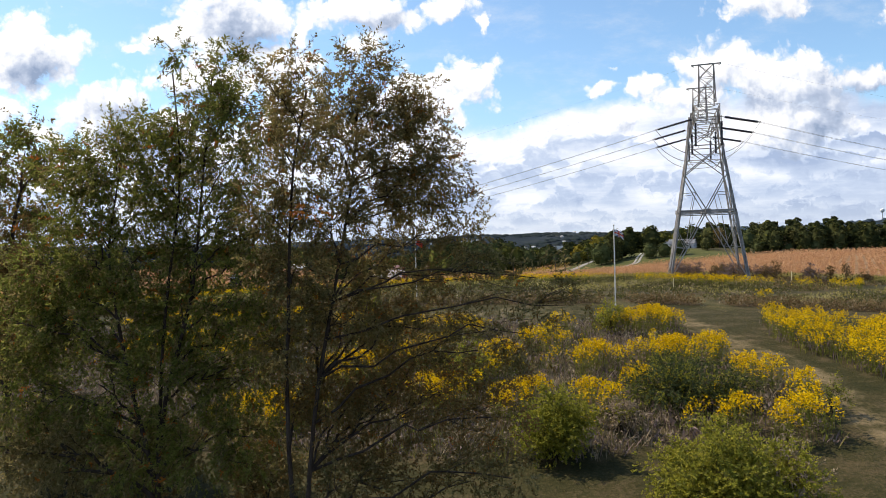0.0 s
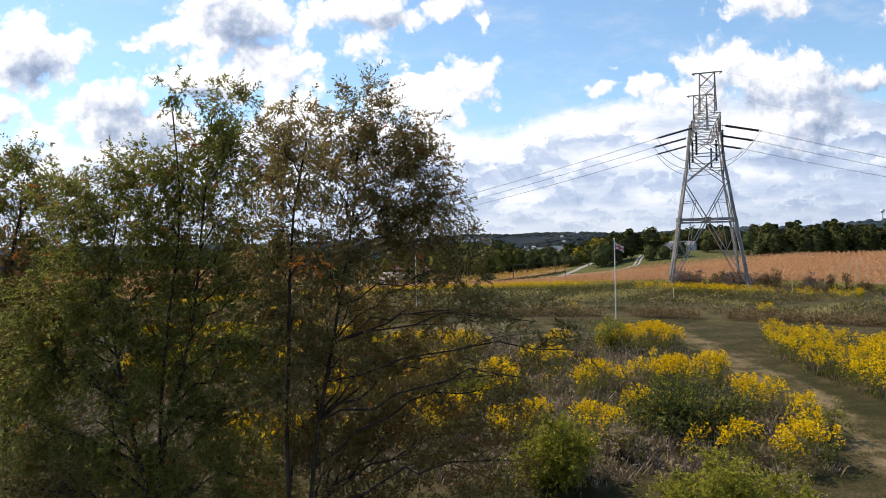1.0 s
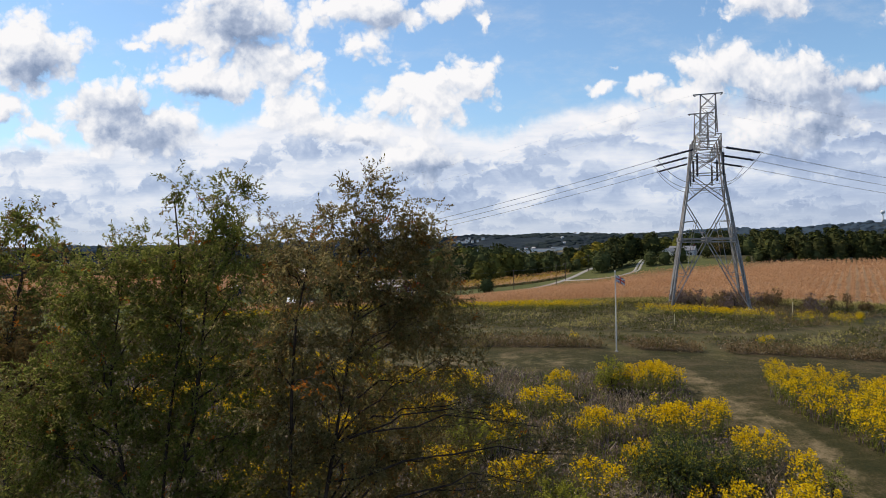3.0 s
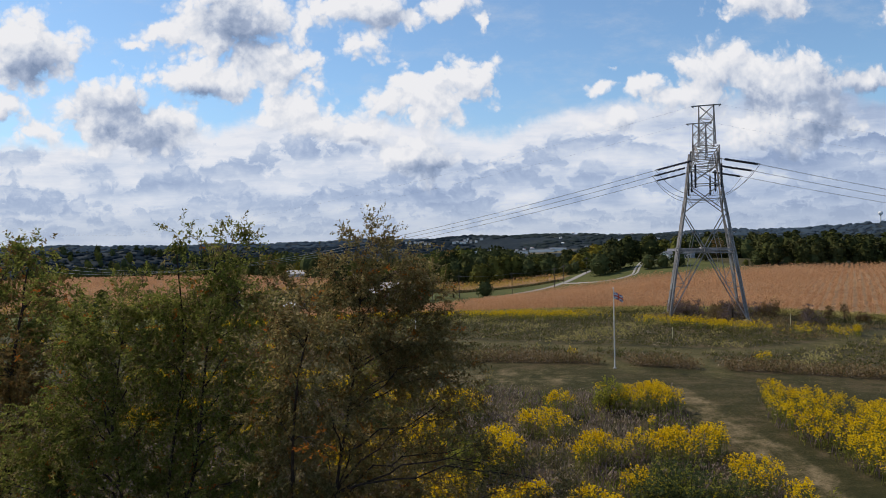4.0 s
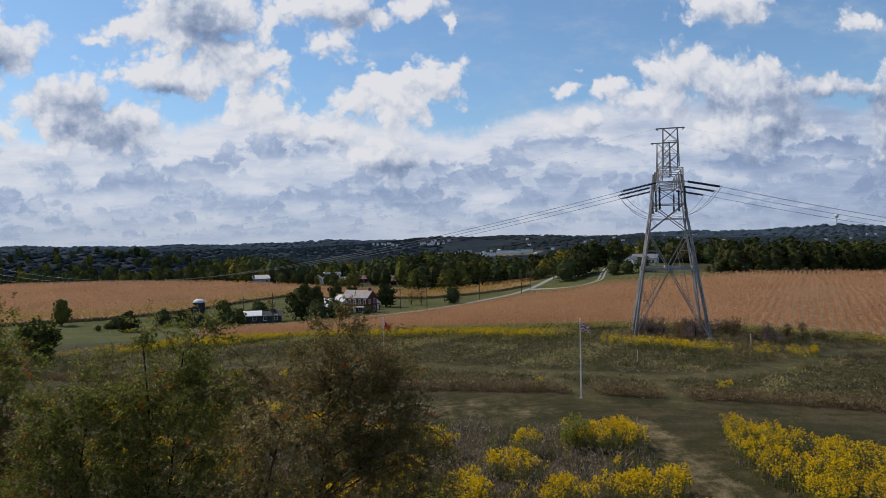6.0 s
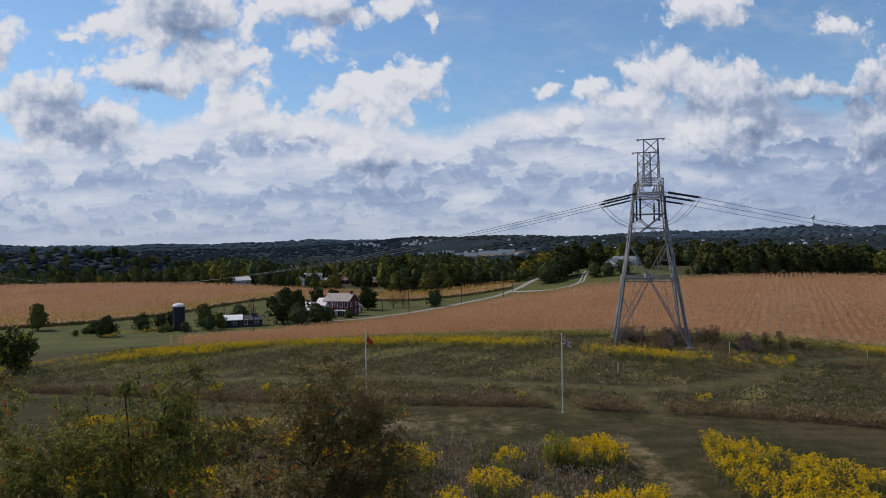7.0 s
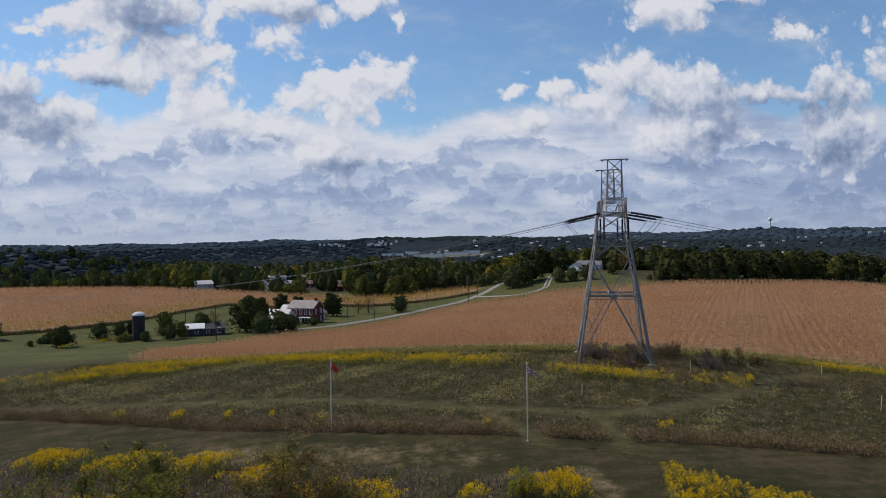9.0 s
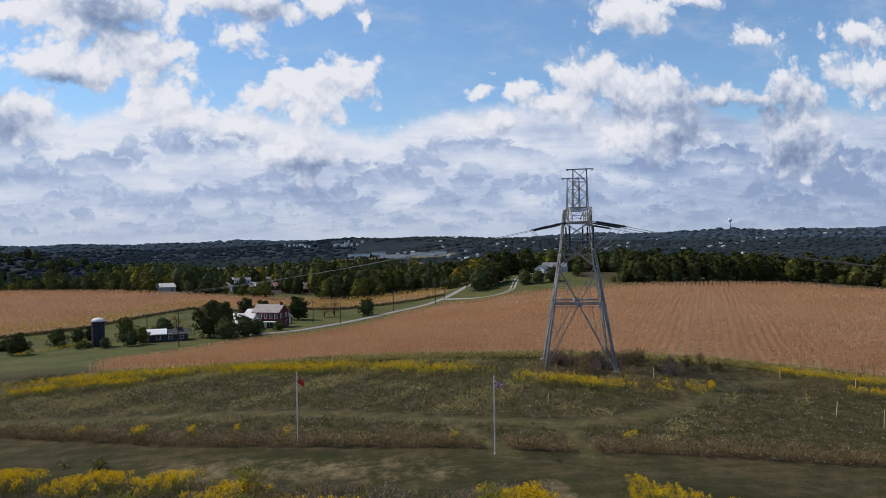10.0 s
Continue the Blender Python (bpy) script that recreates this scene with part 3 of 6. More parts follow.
big, mid_n, fine_n = n.noise(co, 0.09, 5, 0.6), n.noise(co, 0.7, 5, 0.65), n.noise(co, 7.0, 4, 0.7)
streak = n.noise(n.vec("MULTIPLY", co, (0.25, 1.0, 1.0)), 0.9, 4, 0.6)
f = n.step(n.math("ADD", n.math("ADD", n.math("MULTIPLY", big, 0.3), n.math("MULTIPLY", streak, 0.22)), n.math("ADD", n.math("MULTIPLY", fine_n, 0.3), n.math("MULTIPLY", mid_n, 0.23))), 0.41, 0.64)
turf = n.ramp(f, (0.0, (0.026, 0.028, 0.01)), (0.5, (0.047, 0.042, 0.016)), (1.0, (0.094, 0.069, 0.036)))
dry = n.ramp(n.step(n.math("ADD", n.math("MULTIPLY", mid_n, 0.6), n.math("MULTIPLY", fine_n, 0.4)), 0.35, 0.65), (0.0, (0.085, 0.072, 0.028)), (1.0, (0.25, 0.185, 0.105)))
under = n.ramp(n.step(mid_n, 0.35, 0.65), (0.0, (0.036, 0.033, 0.014)), (0.5, (0.06, 0.051, 0.022)), (1.0, (0.094, 0.069, 0.038)))
earth = n.ramp(n.step(mid_n, 0.35, 0.65), (0.0, (0.2, 0.12, 0.065)), (1.0, (0.36, 0.23, 0.13)))
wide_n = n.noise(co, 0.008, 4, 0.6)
# dark hill ground with the blue of distance haze put into its colour
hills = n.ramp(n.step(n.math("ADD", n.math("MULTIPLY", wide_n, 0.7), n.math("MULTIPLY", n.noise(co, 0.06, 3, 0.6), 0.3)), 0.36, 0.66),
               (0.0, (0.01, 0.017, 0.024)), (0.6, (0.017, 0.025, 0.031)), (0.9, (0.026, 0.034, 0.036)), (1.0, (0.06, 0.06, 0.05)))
worn_f = n.step(n.math("ADD", mask("worn"), n.math("MULTIPLY", n.math("SUBTRACT", mid_n, 0.5), 1.3)), 0.25, 0.95)
col = n.mix(worn_f, turf, dry)
col = n.mix(mask("meadow"), col, under)
herb = n.ramp(n.step(mid_n, 0.35, 0.65), (0.0, (0.06, 0.04, 0.02)), (1.0, (0.12, 0.08, 0.045)))
col = n.mix(n.math("MULTIPLY", mask("rusty"), 0.85), col, herb)
mown = n.ramp(n.step(n.math("ADD", n.math("MULTIPLY", mid_n, 0.5), n.math("MULTIPLY", fine_n, 0.5)), 0.35, 0.65), (0.0, (0.056, 0.052, 0.019)), (0.6, (0.092, 0.078, 0.031)), (1.0, (0.165, 0.128, 0.066)))
col = n.mix(n.math("MULTIPLY", mask("mown"), 0.9), col, mown)
lawn = n.ramp(n.step(n.math("ADD", n.math("MULTIPLY", big, 0.5), n.math("MULTIPLY", mid_n, 0.5)), 0.35, 0.65), (0.0, (0.058, 0.067, 0.02)), (1.0, (0.11, 0.106, 0.036)))
col = n.mix(mask("lush"), col, lawn)
col = n.mix(mask("soil"), col, earth)
# the haze-tinted colour takes over with distance
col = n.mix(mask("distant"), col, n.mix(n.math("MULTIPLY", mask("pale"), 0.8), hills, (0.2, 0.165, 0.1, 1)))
p = n.node("ShaderNodeBsdfPrincipled", {"Base Color": col, "Roughness": 0.95, "Specular IOR Level": 0.1})
b = n.node("ShaderNodeBump", {"Strength": 0.8, "Distance": 0.14, "Height": n.math("ADD", fine_n, n.noise(co, 2.0, 3, 0.6))})
n.plug(p.inputs["Normal"], b.outputs[0])
n.node("ShaderNodeOutputMaterial", {"Surface": p.outputs[0]})
me.materials.append(m)
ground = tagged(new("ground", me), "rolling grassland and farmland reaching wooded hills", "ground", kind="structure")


def ribbon(name, points, wide, lift, mat, label):
    """A strip laid on the ground along a line of points."""
    p = np.array(points, float)
    seg = np.linalg.norm(np.diff(p, axis=0), axis=1)
    at = np.concatenate([[0], np.cumsum(seg)])
    s = np.arange(0, at[-1], 2.0)
    c = np.stack([np.interp(s, at, p[:, 0]), np.interp(s, at, p[:, 1])], 1)
    for _ in range(6):
        c[1:-1] = (c[:-2] + 2 * c[1:-1] + c[2:]) / 4
    d = unit(np.gradient(c, axis=0))
    nrm = np.stack([-d[:, 1], d[:, 0]], 1)
    h = Heap()
    cols = []
    for off in (-wide / 2 - 0.3, -wide / 2, 0, wide / 2, wide / 2 + 0.3):
        q = c + nrm * off
        low = -0.25 if abs(off) > wide / 2 else (0.05 if off == 0 else 0.0)
        cols.append(np.column_stack([q, land(q[:, 0], q[:, 1]) + lift + low]))
    v = np.stack(cols, 1).reshape(-1, 3)
    i, j = np.meshgrid(np.arange(len(c) - 1), np.arange(4), indexing="ij")
    h.add(v, np.stack([i * 5 + j, i * 5 + j + 1, (i + 1) * 5 + j + 1, (i + 1) * 5 + j], -1).reshape(-1, 4)[:, ::-1])
    return tagged(new(name, h.mesh(name, [mat])), label, "road", kind="structure")


ribbon("road", ROAD, 3.1, 0.16, M["asphalt"], "pale country road winding up between cornfields")
for off in (-0.95, 0.95):
    ribbon("driveway", [(x + off, y) for x, y in DRIVE], 0.7, 0.16, M["gravel"], "pale gravel wheel track curving over a lawn")

# ---- transmission tower: right = across, away = along the crossarm ----
TC, RIGHT, AWAY = Vector((36.2, 93.1, 0)), Vector((0.954, -0.30, 0)), Vector((0.30, 0.954, 0))
FOOT, BELT, KNEE, NECK, ARM0, ARM1, PEAK = -1.0, 8.3, 13.2, 17.0, 19.5, 21.4, 26.4
tower = thing("transmission_tower", (TC.x, TC.y, FOOT), "tall galvanized steel lattice transmission tower with two peaks", "pylon")


def tw(right, away, z):
    """A place on the tower, in its own frame."""
    return RIGHT * right + AWAY * away + Vector((0, 0, z - FOOT))


def half(z):
    return 4.8 - (4.8 - 1.7) * (z - FOOT) / (ARM0 - FOOT)


def member(name, p, q, wide, label=""):
    bm = bmesh.new()
    beam(bm, p, q, wide)
    part(name, bm, M["steel"], tower, label)


CORNERS = [(-1, -1), (1, -1), (1, 1), (-1, 1)]
for sx, sy in CORNERS:
    for z0, z1, wide in ((FOOT - 0.6, BELT, 0.32), (BELT, NECK - 2, 0.27), (NECK - 2, ARM1, 0.2)):
        h0, h1 = half(z0), half(min(z1, ARM0))
        member("leg", tw(sx * h0, sy * h0, z0), tw(sx * h1, sy * h1, z1), wide)
    bm = bmesh.new()
    box(bm, (-0.45, -0.45, -0.9), (0.45, 0.45, 0.35), Matrix.Translation(tw(sx * half(FOOT), sy * half(FOOT), FOOT)))
    part("footing", bm, M["gravel"], tower, "concrete footing")
for i in range(4):
    a, b = CORNERS[i], CORNERS[(i + 1) % 4]

    def at(k, z):
        """k from -1 to 1 across this face at height z"""
        h = half(z)
        return tw((a[0] * (1 - k) + b[0] * (1 + k)) / 2 * h, (a[1] * (1 - k) + b[1] * (1 + k)) / 2 * h, z)

    member("belt", at(-1, BELT), at(1, BELT), 0.26)
    member("belt", at(-1, BELT - 0.4), at(1, BELT - 0.4), 0.12)
    for s in (-1, 1):
        member("brace", at(0, BELT), at(s, FOOT + 0.3), 0.12)
        member("brace", at(0, BELT), at(s, KNEE), 0.12)
        member("brace", at(s, KNEE), at(-s, NECK), 0.12)
        member("brace", at(s, NECK), at(-s, ARM0), 0.09)
        # light secondary bracing
        low = at(0, BELT) * 0.45 + at(s, FOOT + 0.3) * 0.55
        member("strut", low, at(s, 3.6), 0.07)
        member("strut", low, at(s, 5.9), 0.07)
        member("strut", at(0, BELT) * 0.5 + at(s, FOOT + 0.3) * 0.5, at(0, BELT) * 0.5 + at(s, BELT) * 0.5, 0.06)
        mid = at(0, BELT) * 0.5 + at(s, KNEE) * 0.5
        member("strut", mid, at(s, 10.6), 0.07)
        member("strut", mid, at(0, BELT) * 0.45 + at(s, BELT) * 0.55, 0.06)
        member("strut", at(s, KNEE) * 0.75 + at(-s, NECK) * 0.25, at(s, 15.4), 0.06)
    member("strut", at(-1, NECK), at(1, NECK), 0.12)
    member("strut", at(-1, 15.0), at(1, 15.0), 0.07)
    bm = bmesh.new()
    box(bm, (-0.35, -0.35, -0.3), (0.35, 0.35, 0.25), Matrix.Translation(at(0, BELT)) @ Matrix.Diagonal((1, 1, 1, 1)))
    part("gusset", bm, M["steel"], tower)
# crossarm: a long box truss, slightly wider in the middle
PANELS = [-9.6, -7.3, -3.65, 0.0, 3.65, 7.3, 9.6]


def chord(side, s, top):
    wide = 1.5 if abs(s) < 8.5 else 1.15
    z = ARM1 if top else ARM0
    if abs(s) > 9 and top:
        z = ARM0 + 0.8
    return tw(side * wide, s, z)


for s0, s1 in zip(PANELS[:-1], PANELS[1:]):
    for side in (-1, 1):
        for top in (0, 1):
            member("chord", chord(side, s0, top), chord(side, s1, top), 0.12)
        member("lacing", chord(side, s0, 0), chord(side, s1, 1), 0.06)
        member("lacing", chord(side, s0, 1), chord(side, s1, 0), 0.06)
    for top in (0, 1):
        member("lacing", chord(-1, s0, top), chord(1, s1, top), 0.055)
for s in PANELS:
    for top in (0, 1):
        member("lacing", chord(-1, s, top), chord(1, s, top), 0.07)
    for side in (-1, 1):
        member("lacing", chord(side, s, 0), chord(side, s, 1), 0.07)
# two peaks that carry the shield wires
for s in (-7.3, 7.3):
    def horn(side, deep, k):
        return tw(side * (0.95 - 0.08 * k), s + deep * (1.5 - 1.42 * k), ARM1 + (PEAK - ARM1) * k)

    for side in (-1, 1):
        for deep in (-1, 1):
            member("peak_leg", horn(side, deep, 0), horn(side, deep, 1), 0.13)
        for k in (0, 1 / 3, 2 / 3):
            member("lacing", horn(side, -1, k), horn(side, 1, k + 1 / 3), 0.06)
            member("lacing", horn(side, 1, k), horn(side, -1, k + 1 / 3), 0.06)
    for deep in (-1, 1):
        for k in (0, 1 / 3, 2 / 3):
            member("lacing", horn(-1, deep, k), horn(1, deep, k + 1 / 3), 0.07)
            member("lacing", horn(1, deep, k), horn(-1, deep, k + 1 / 3), 0.07)
            member("lacing", horn(-1, deep, k), horn(1, deep, k), 0.05)
    bm = bmesh.new()
    beam(bm, tw(-1.75, s, PEAK), tw(1.75, s, PEAK + 0.03), 0.14)
    for side in (-1, 1):
        beam(bm, tw(side * 1.75, s, PEAK), tw(side * 1.45, s, PEAK - 0.22), 0.1)
    part("peak_bar", bm, M["steel"], tower)


def lathe(profile, sides=10):
    """(z, radius) rows turned round z."""
    p = np.array(profile, float)
    ang = np.linspace(0, 2 * np.pi, sides, endpoint=False)
    v = np.stack([p[:, 1][:, None] * np.cos(ang), p[:, 1][:, None] * np.sin(ang), np.broadcast_to(p[:, 0][:, None], (len(p), sides))], -1).reshape(-1, 3)
    i, j = np.meshgrid(np.arange(len(p) - 1), np.arange(sides), indexing="ij")
    k = (j + 1) % sides
    return v, np.stack([i * sides + j, i * sides + k, (i + 1) * sides + k, (i + 1) * sides + j], -1).reshape(-1, 4)


def string_mesh(discs):
    prof = [(0, 0.0)]
    for d in range(discs):
        z = d * 0.17
        prof += [(z, 0.08), (z + 0.03, 0.155), (z + 0.1, 0.15), (z + 0.13, 0.08)]
    prof.append((discs * 0.17, 0.0))
    v, f = lathe(prof)
    return mesh_of("insulator_string", v, f, [M["insulator"]])


LONG_STRING, SHORT_STRING = string_mesh(25), string_mesh(17)
tower_origin = Vector((TC.x, TC.y, FOOT))


def cable(name, points, radius, label, category, mat="wire"):
    v, f = tube(points, np.full(len(points), radius), 5)
    return tagged(new(name, mesh_of(name, v, f, [M[mat]])), label, category, group="power line wires")


def insulator(p, q, mesh, label):
    ob = new("insulator_string", mesh)
    ob.matrix_world = Matrix.Translation(p) @ (q - p).to_track_quat("Z", "Y").to_matrix().to_4x4()
    tagged(ob, label, "insulator", "tower insulators")
    for at_p, at_q in ((p - (q - p).normalized() * 0.75, p), ):
        bm = bmesh.new()
        beam(bm, (0, 0, -0.75), (0, 0, 0.02), 0.07)
        part("link", bm, M["steel"], ob, "galvanized steel link")
    bm = bmesh.new()
    length = (q - p).length
    bmesh.ops.create_circle(bm, segments=14, radius=0.3, matrix=Matrix.Translation((0, 0, length + 0.02)) @ Matrix.Rotation(radians(90), 4, "X"))
    ring = bmesh.ops.extrude_edge_only(bm, edges=bm.edges[:])["geom"]
    bmesh.ops.translate(bm, verts=[g for g in ring if isinstance(g, bmesh.types.BMVert)], vec=(0, 0.05, 0))
    bmesh.ops.solidify(bm, geom=bm.faces[:], thickness=0.03)
    part("grading_ring", bm, M["steel"], ob, "thin steel ring")
    return ob


SPANS = {-1: (math.cos(2.43), math.sin(2.43), -0.19, 0.00057, 330), 1: (math.cos(0.33), math.sin(0.33), -0.15, 0.0005, 260)}
for s in (-9.2, 0.0, 9.2):
    ends = {}
    for side in (-1, 1):
        cx, cy, m0, k, far = SPANS[side]
        root = tower_origin + tw(side * (1.2 if abs(s) > 9 else 1.6), s, ARM0 + 0.05)
        flat = (Vector((cx, cy, 0)) * 0.55 + RIGHT * side * 0.45).normalized()
        way = (flat + Vector((0, 0, -0.2 if side < 0 else -0.16))).normalized()
        p, q = root + way * 0.75, root + way * (0.75 + 4.2)
        insulator(p, q, LONG_STRING, "dark ribbed porcelain insulator string pulled tight beside the crossarm")
        ends[side] = end = q + way * 0.25
        dist = np.concatenate([np.linspace(0, 60, 16), np.linspace(70, far, 22)])
        for off in (-0.14, 0.14):
            pts = [(end.x + cx * d - cy * off, end.y + cy * d + cx * off, end.z + m0 * d + k * d * d) for d in dist]
            cable("conductor", pts, 0.016, "long sagging aluminium power conductor strung from the tower", "power line")
    # jumper loops under the crossarm, held by hanging strings
    for off in (-0.14, 0.14):
        pts = []
        for t in np.linspace(0, 1, 25):
            p = ends[-1].lerp(ends[1], t)
            dip = 1 - abs(2 * t - 1) ** 2.6
            pts.append((p.x + AWAY.x * off, p.y + AWAY.y * off, p.z * (1 - dip) + dip * 15.1))
        cable("jumper", pts, 0.022, "slack jumper cable looped beneath the steel crossarm", "power line")
    for side in (-1, 1):
        top = tower_origin + tw(side * 1.5, s, ARM0 - 0.6)
        insulator(top, top + Vector((0, 0, -2.9)), SHORT_STRING, "dark ribbed insulator string hanging straight below the crossarm")
for s in (-7.3, 7.3):
    for side in (-1, 1):
        cx, cy, m0, k, far = SPANS[side]
        end = tower_origin + tw(side * 1.75, s, PEAK)
        dist = np.linspace(0, far, 30)
        cable("shield_wire", [(end.x + cx * d, end.y + cy * d, end.z + m0 * 0.8 * d + k * 0.8 * d * d) for d in dist], 0.005, "thin steel shield wire from the tower peak", "power line")


# ---- flagpoles ----
def flag_mesh(name, long, high, wave, droop, cells, colour):
    """A hanging, rippling cloth; colour(u, v) gives the index of the material."""
    nu, nv = cells
    h = Heap()
    uu, vv = np.meshgrid(np.linspace(0, 1, nu + 1), np.linspace(0, 1, nv + 1), indexing="ij")
    x = uu * long * (1 - 0.3 * droop)
    y = wave * np.sin(uu * 7 + vv * 1.2) * uu
    z = -vv * high - droop * long * 0.75 * uu ** 1.3
    i, j = np.meshgrid(np.arange(nu), np.arange(nv), indexing="ij")
    q = np.stack([i * (nv + 1) + j, (i + 1) * (nv + 1) + j, (i + 1) * (nv + 1) + j + 1, i * (nv + 1) + j + 1], -1).reshape(-1, 4)
    idx = [colour((a + 0.5) / nu, (b + 0.5) / nv) for a, b in zip(i.ravel(), j.ravel())]
    v = np.stack([x, y, z], -1).reshape(-1, 3)
    h.add(v, q, idx)
    back = v + np.array([0, 0.012, 0])
    h.add(back, q[:, ::-1], idx)
    return h.mesh(name, [M["flag_red"], M["flag_white"], M["flag_blue"]])


def cross_flag(u, v):
    """Blue field with a white-edged red cross and diagonals."""
    du, dv = abs(u - 0.5) * 1.6, abs(v - 0.5)
    if du < 0.1 or dv < 0.1:
        return 0
    if du < 0.17 or dv < 0.17:
        return 1
    d = abs(du / 0.8 - dv / 0.5)
    return 1 if d < 0.26 else 2


def flagpole(x, y, high, mesh, name, label):
    z = level(x, y)
    ob = thing("flagpole", (x, y, z), label, "flagpole", "flagpoles in the field")
    v, f = lathe([(-0.3, 0.05), (high * 0.5, 0.045), (high, 0.032)], 10)
    pole = new("pole", mesh_of("pole", v, f, [M["pole_white"]]))
    pole.parent = ob
    bm = bmesh.new()
    bmesh.ops.create_uvsphere(bm, u_segments=10, v_segments=6, radius=0.075, matrix=Matrix.Translation((0, 0, high + 0.05)))
    part("finial", bm, M["pole_white"], ob)
    v, f = lathe([(-0.1, 0.16), (0.06, 0.15), (0.1, 0.06)], 10)
    base = new("base_collar", mesh_of("base_collar", v, f, [M["steel"]]))
    base.parent = ob
    v, f = tube([(0.06, 0.0, 0.9), (0.075, 0.01, high * 0.5), (0.05, 0, high - 0.02)], [0.006] * 3, 4)
    rope = new("halyard", mesh_of("halyard", v, f, [M["pole_white"]]))
    rope.parent = ob
    bm = bmesh.new()
    box(bm, (0.03, -0.03, 1.1), (0.1, 0.03, 1.25))
    part("cleat", bm, M["steel"], ob)
    cloth = new("flag", mesh)
    cloth.parent = ob
    cloth.matrix_basis = pose(0.045, 0, high - 0.25, 0, 0, -12)
    tagged(cloth, name)
    return ob


flagpole(14.1, 55.0, 6.4, flag_mesh("flag", 0.85, 0.52, 0.1, 0.55, (48, 30), cross_flag), "red, white and blue crossed flag hanging limp", "slim white flagpole with a red, white and blue flag")
flagpole(-2.1, 62.1, 6.3, flag_mesh("flag", 0.8, 0.55, 0.1, 0.85, (40, 24), lambda u, v: 1 if u < 0.16 and v < 0.7 else 0), "red flag hanging limp", "slim white flagpole with a limp red flag")


# ---- marker stakes ----
def stake(x, y, high, lean=0.0):
    ob = thing("marker_stake", (x, y, level(x, y)), "pale wooden marker stake standing in the meadow", "stake", "meadow stakes")
    bm = bmesh.new()
    box(bm, (-0.035, -0.02, -0.2), (0.035, 0.02, high), Matrix.Rotation(radians(lean), 4, "Y"))
    bmesh.ops.bevel(bm, geom=bm.edges[:], offset=0.006, segments=1, affect="EDGES")
    part("post", bm, M["stake"], ob)


for x, y, high, lean in ((42.6, 83.0, 1.5, 0), (53.3, 63.6, 1.7, 5), (55.2, 59.4, 1.9, 3), (66.8, 76.5, 1.3, 0), (24.0, 70.5, 1.3, 2), (60.5, 82.5, 1.2, -3)):
    stake(x, y, high, lean)

# ---- meadow, goldenrod and weeds ----
rng = np.random.default_rng(7)


def scatter(count, x0, x1, y0, y1):
    return rng.uniform(x0, x1, count), rng.uniform(y0, y1, count)


def clump_noise(x, y, size, seed=0.0):
    """Smooth patchy value, about -1 to 1."""
    a = np.sin(x / size + 1.3 + seed) * np.cos(y / size * 1.1 - 0.7 + seed) + 0.6 * np.sin(x / size * 2.3 - y / size * 1.7 + seed * 2)
    return a / 1.3


def on_land(x, y, sink=0.03):
    return np.column_stack([x, y, land(x, y) - sink])


def tufts(heap, x, y, high, wide, each, index, spread=0.16, lean=0.45):
    """Tufts of blades at x, y."""
    base = np.repeat(on_land(x, y), each, axis=0)
    base[:, :2] += rng.normal(0, spread, (len(base), 2))
    h = np.repeat(high, each) * rng.uniform(0.55, 1.1, len(base))
    v, f = blades(base, h, np.repeat(wide, each) * rng.uniform(0.7, 1.3, len(base)), rng, lean)
    heap.add(v, f, np.repeat(index, each) if np.ndim(index) else index)


def fluff(heap, x, y, high, each, index, size=1.0):
    """Low tangled herbage: short leaf bits at all heights and turns over x, y."""
    base = np.repeat(on_land(x, y), each, axis=0)
    base[:, :2] += rng.normal(0, 0.2, (len(base), 2))
    h = np.repeat(high, each)
    base[:, 2] += h * rng.uniform(0.1, 0.85, len(base))
    way = unit(rng.normal(size=(len(base), 3)) + np.array([0, 0, 0.7]))
    v, f = leaves(base, way, rng.uniform(0.16, 0.36, len(base)) * size, rng.uniform(0.07, 0.13, len(base)) * size, rng)
    heap.add(v, f, np.repeat(index, each))


# open meadow between the mown strip and the corn
x, y = scatter(64000, -62, 105, 38, 122)
keep = (y > MEADOW_FRONT(x) + 0.15) & (y < CORN_FRONT(x) - 0.3) & (near_line(TRAIL, x, y) > 1.5)
for s in SPURS:
    keep &= near_line(s, x, y) > 1.0
keep &= (x > -46) | (y < 104)
x, y = x[keep], y[keep]
front = y - MEADOW_FRONT(x)
behind = near_line(TRAIL, x, y)
beyond_trail = y > np.interp(x, [p[0] for p in TRAIL], [p[1] for p in TRAIL])
patchy = clump_noise(x, y, 5.0) + 0.7 * clump_noise(x, y, 1.7, 2.0)
rust = (front < 4.2 + 1.5 * clump_noise(x, y, 3.0)) & ~beyond_trail
index = np.where(patchy + 0.5 * beyond_trail + rng.normal(0, 0.3, len(x)) > 0.95, 1, 0)
index = np.where(rust & (rng.random(len(x)) < 0.85), 2, index)
index = np.where((rng.random(len(x)) < 0.1), 3, index)
back_strip = CORN_FRONT(x) - y < 5
index = np.where(back_strip & (x > -5) & (rng.random(len(x)) < 0.85), 1, index)
around_tower = np.hypot((x - 39) / 12, (y - 90) / 7) < 1
index = np.where(around_tower & (rng.random(len(x)) < 0.8), 2, index)
index = np.where((x > 36) & (x < 75) & (y > 72) & (y < 86) & (rng.random(len(x)) < 0.55), 2, index)
high = 0.3 + 0.2 * rng.random(len(x)) + 0.5 * rust + 0.25 * back_strip + 0.15 * (index == 1)
heap = Heap()
fluff(heap, x, y, high, 4, index, 0.95)
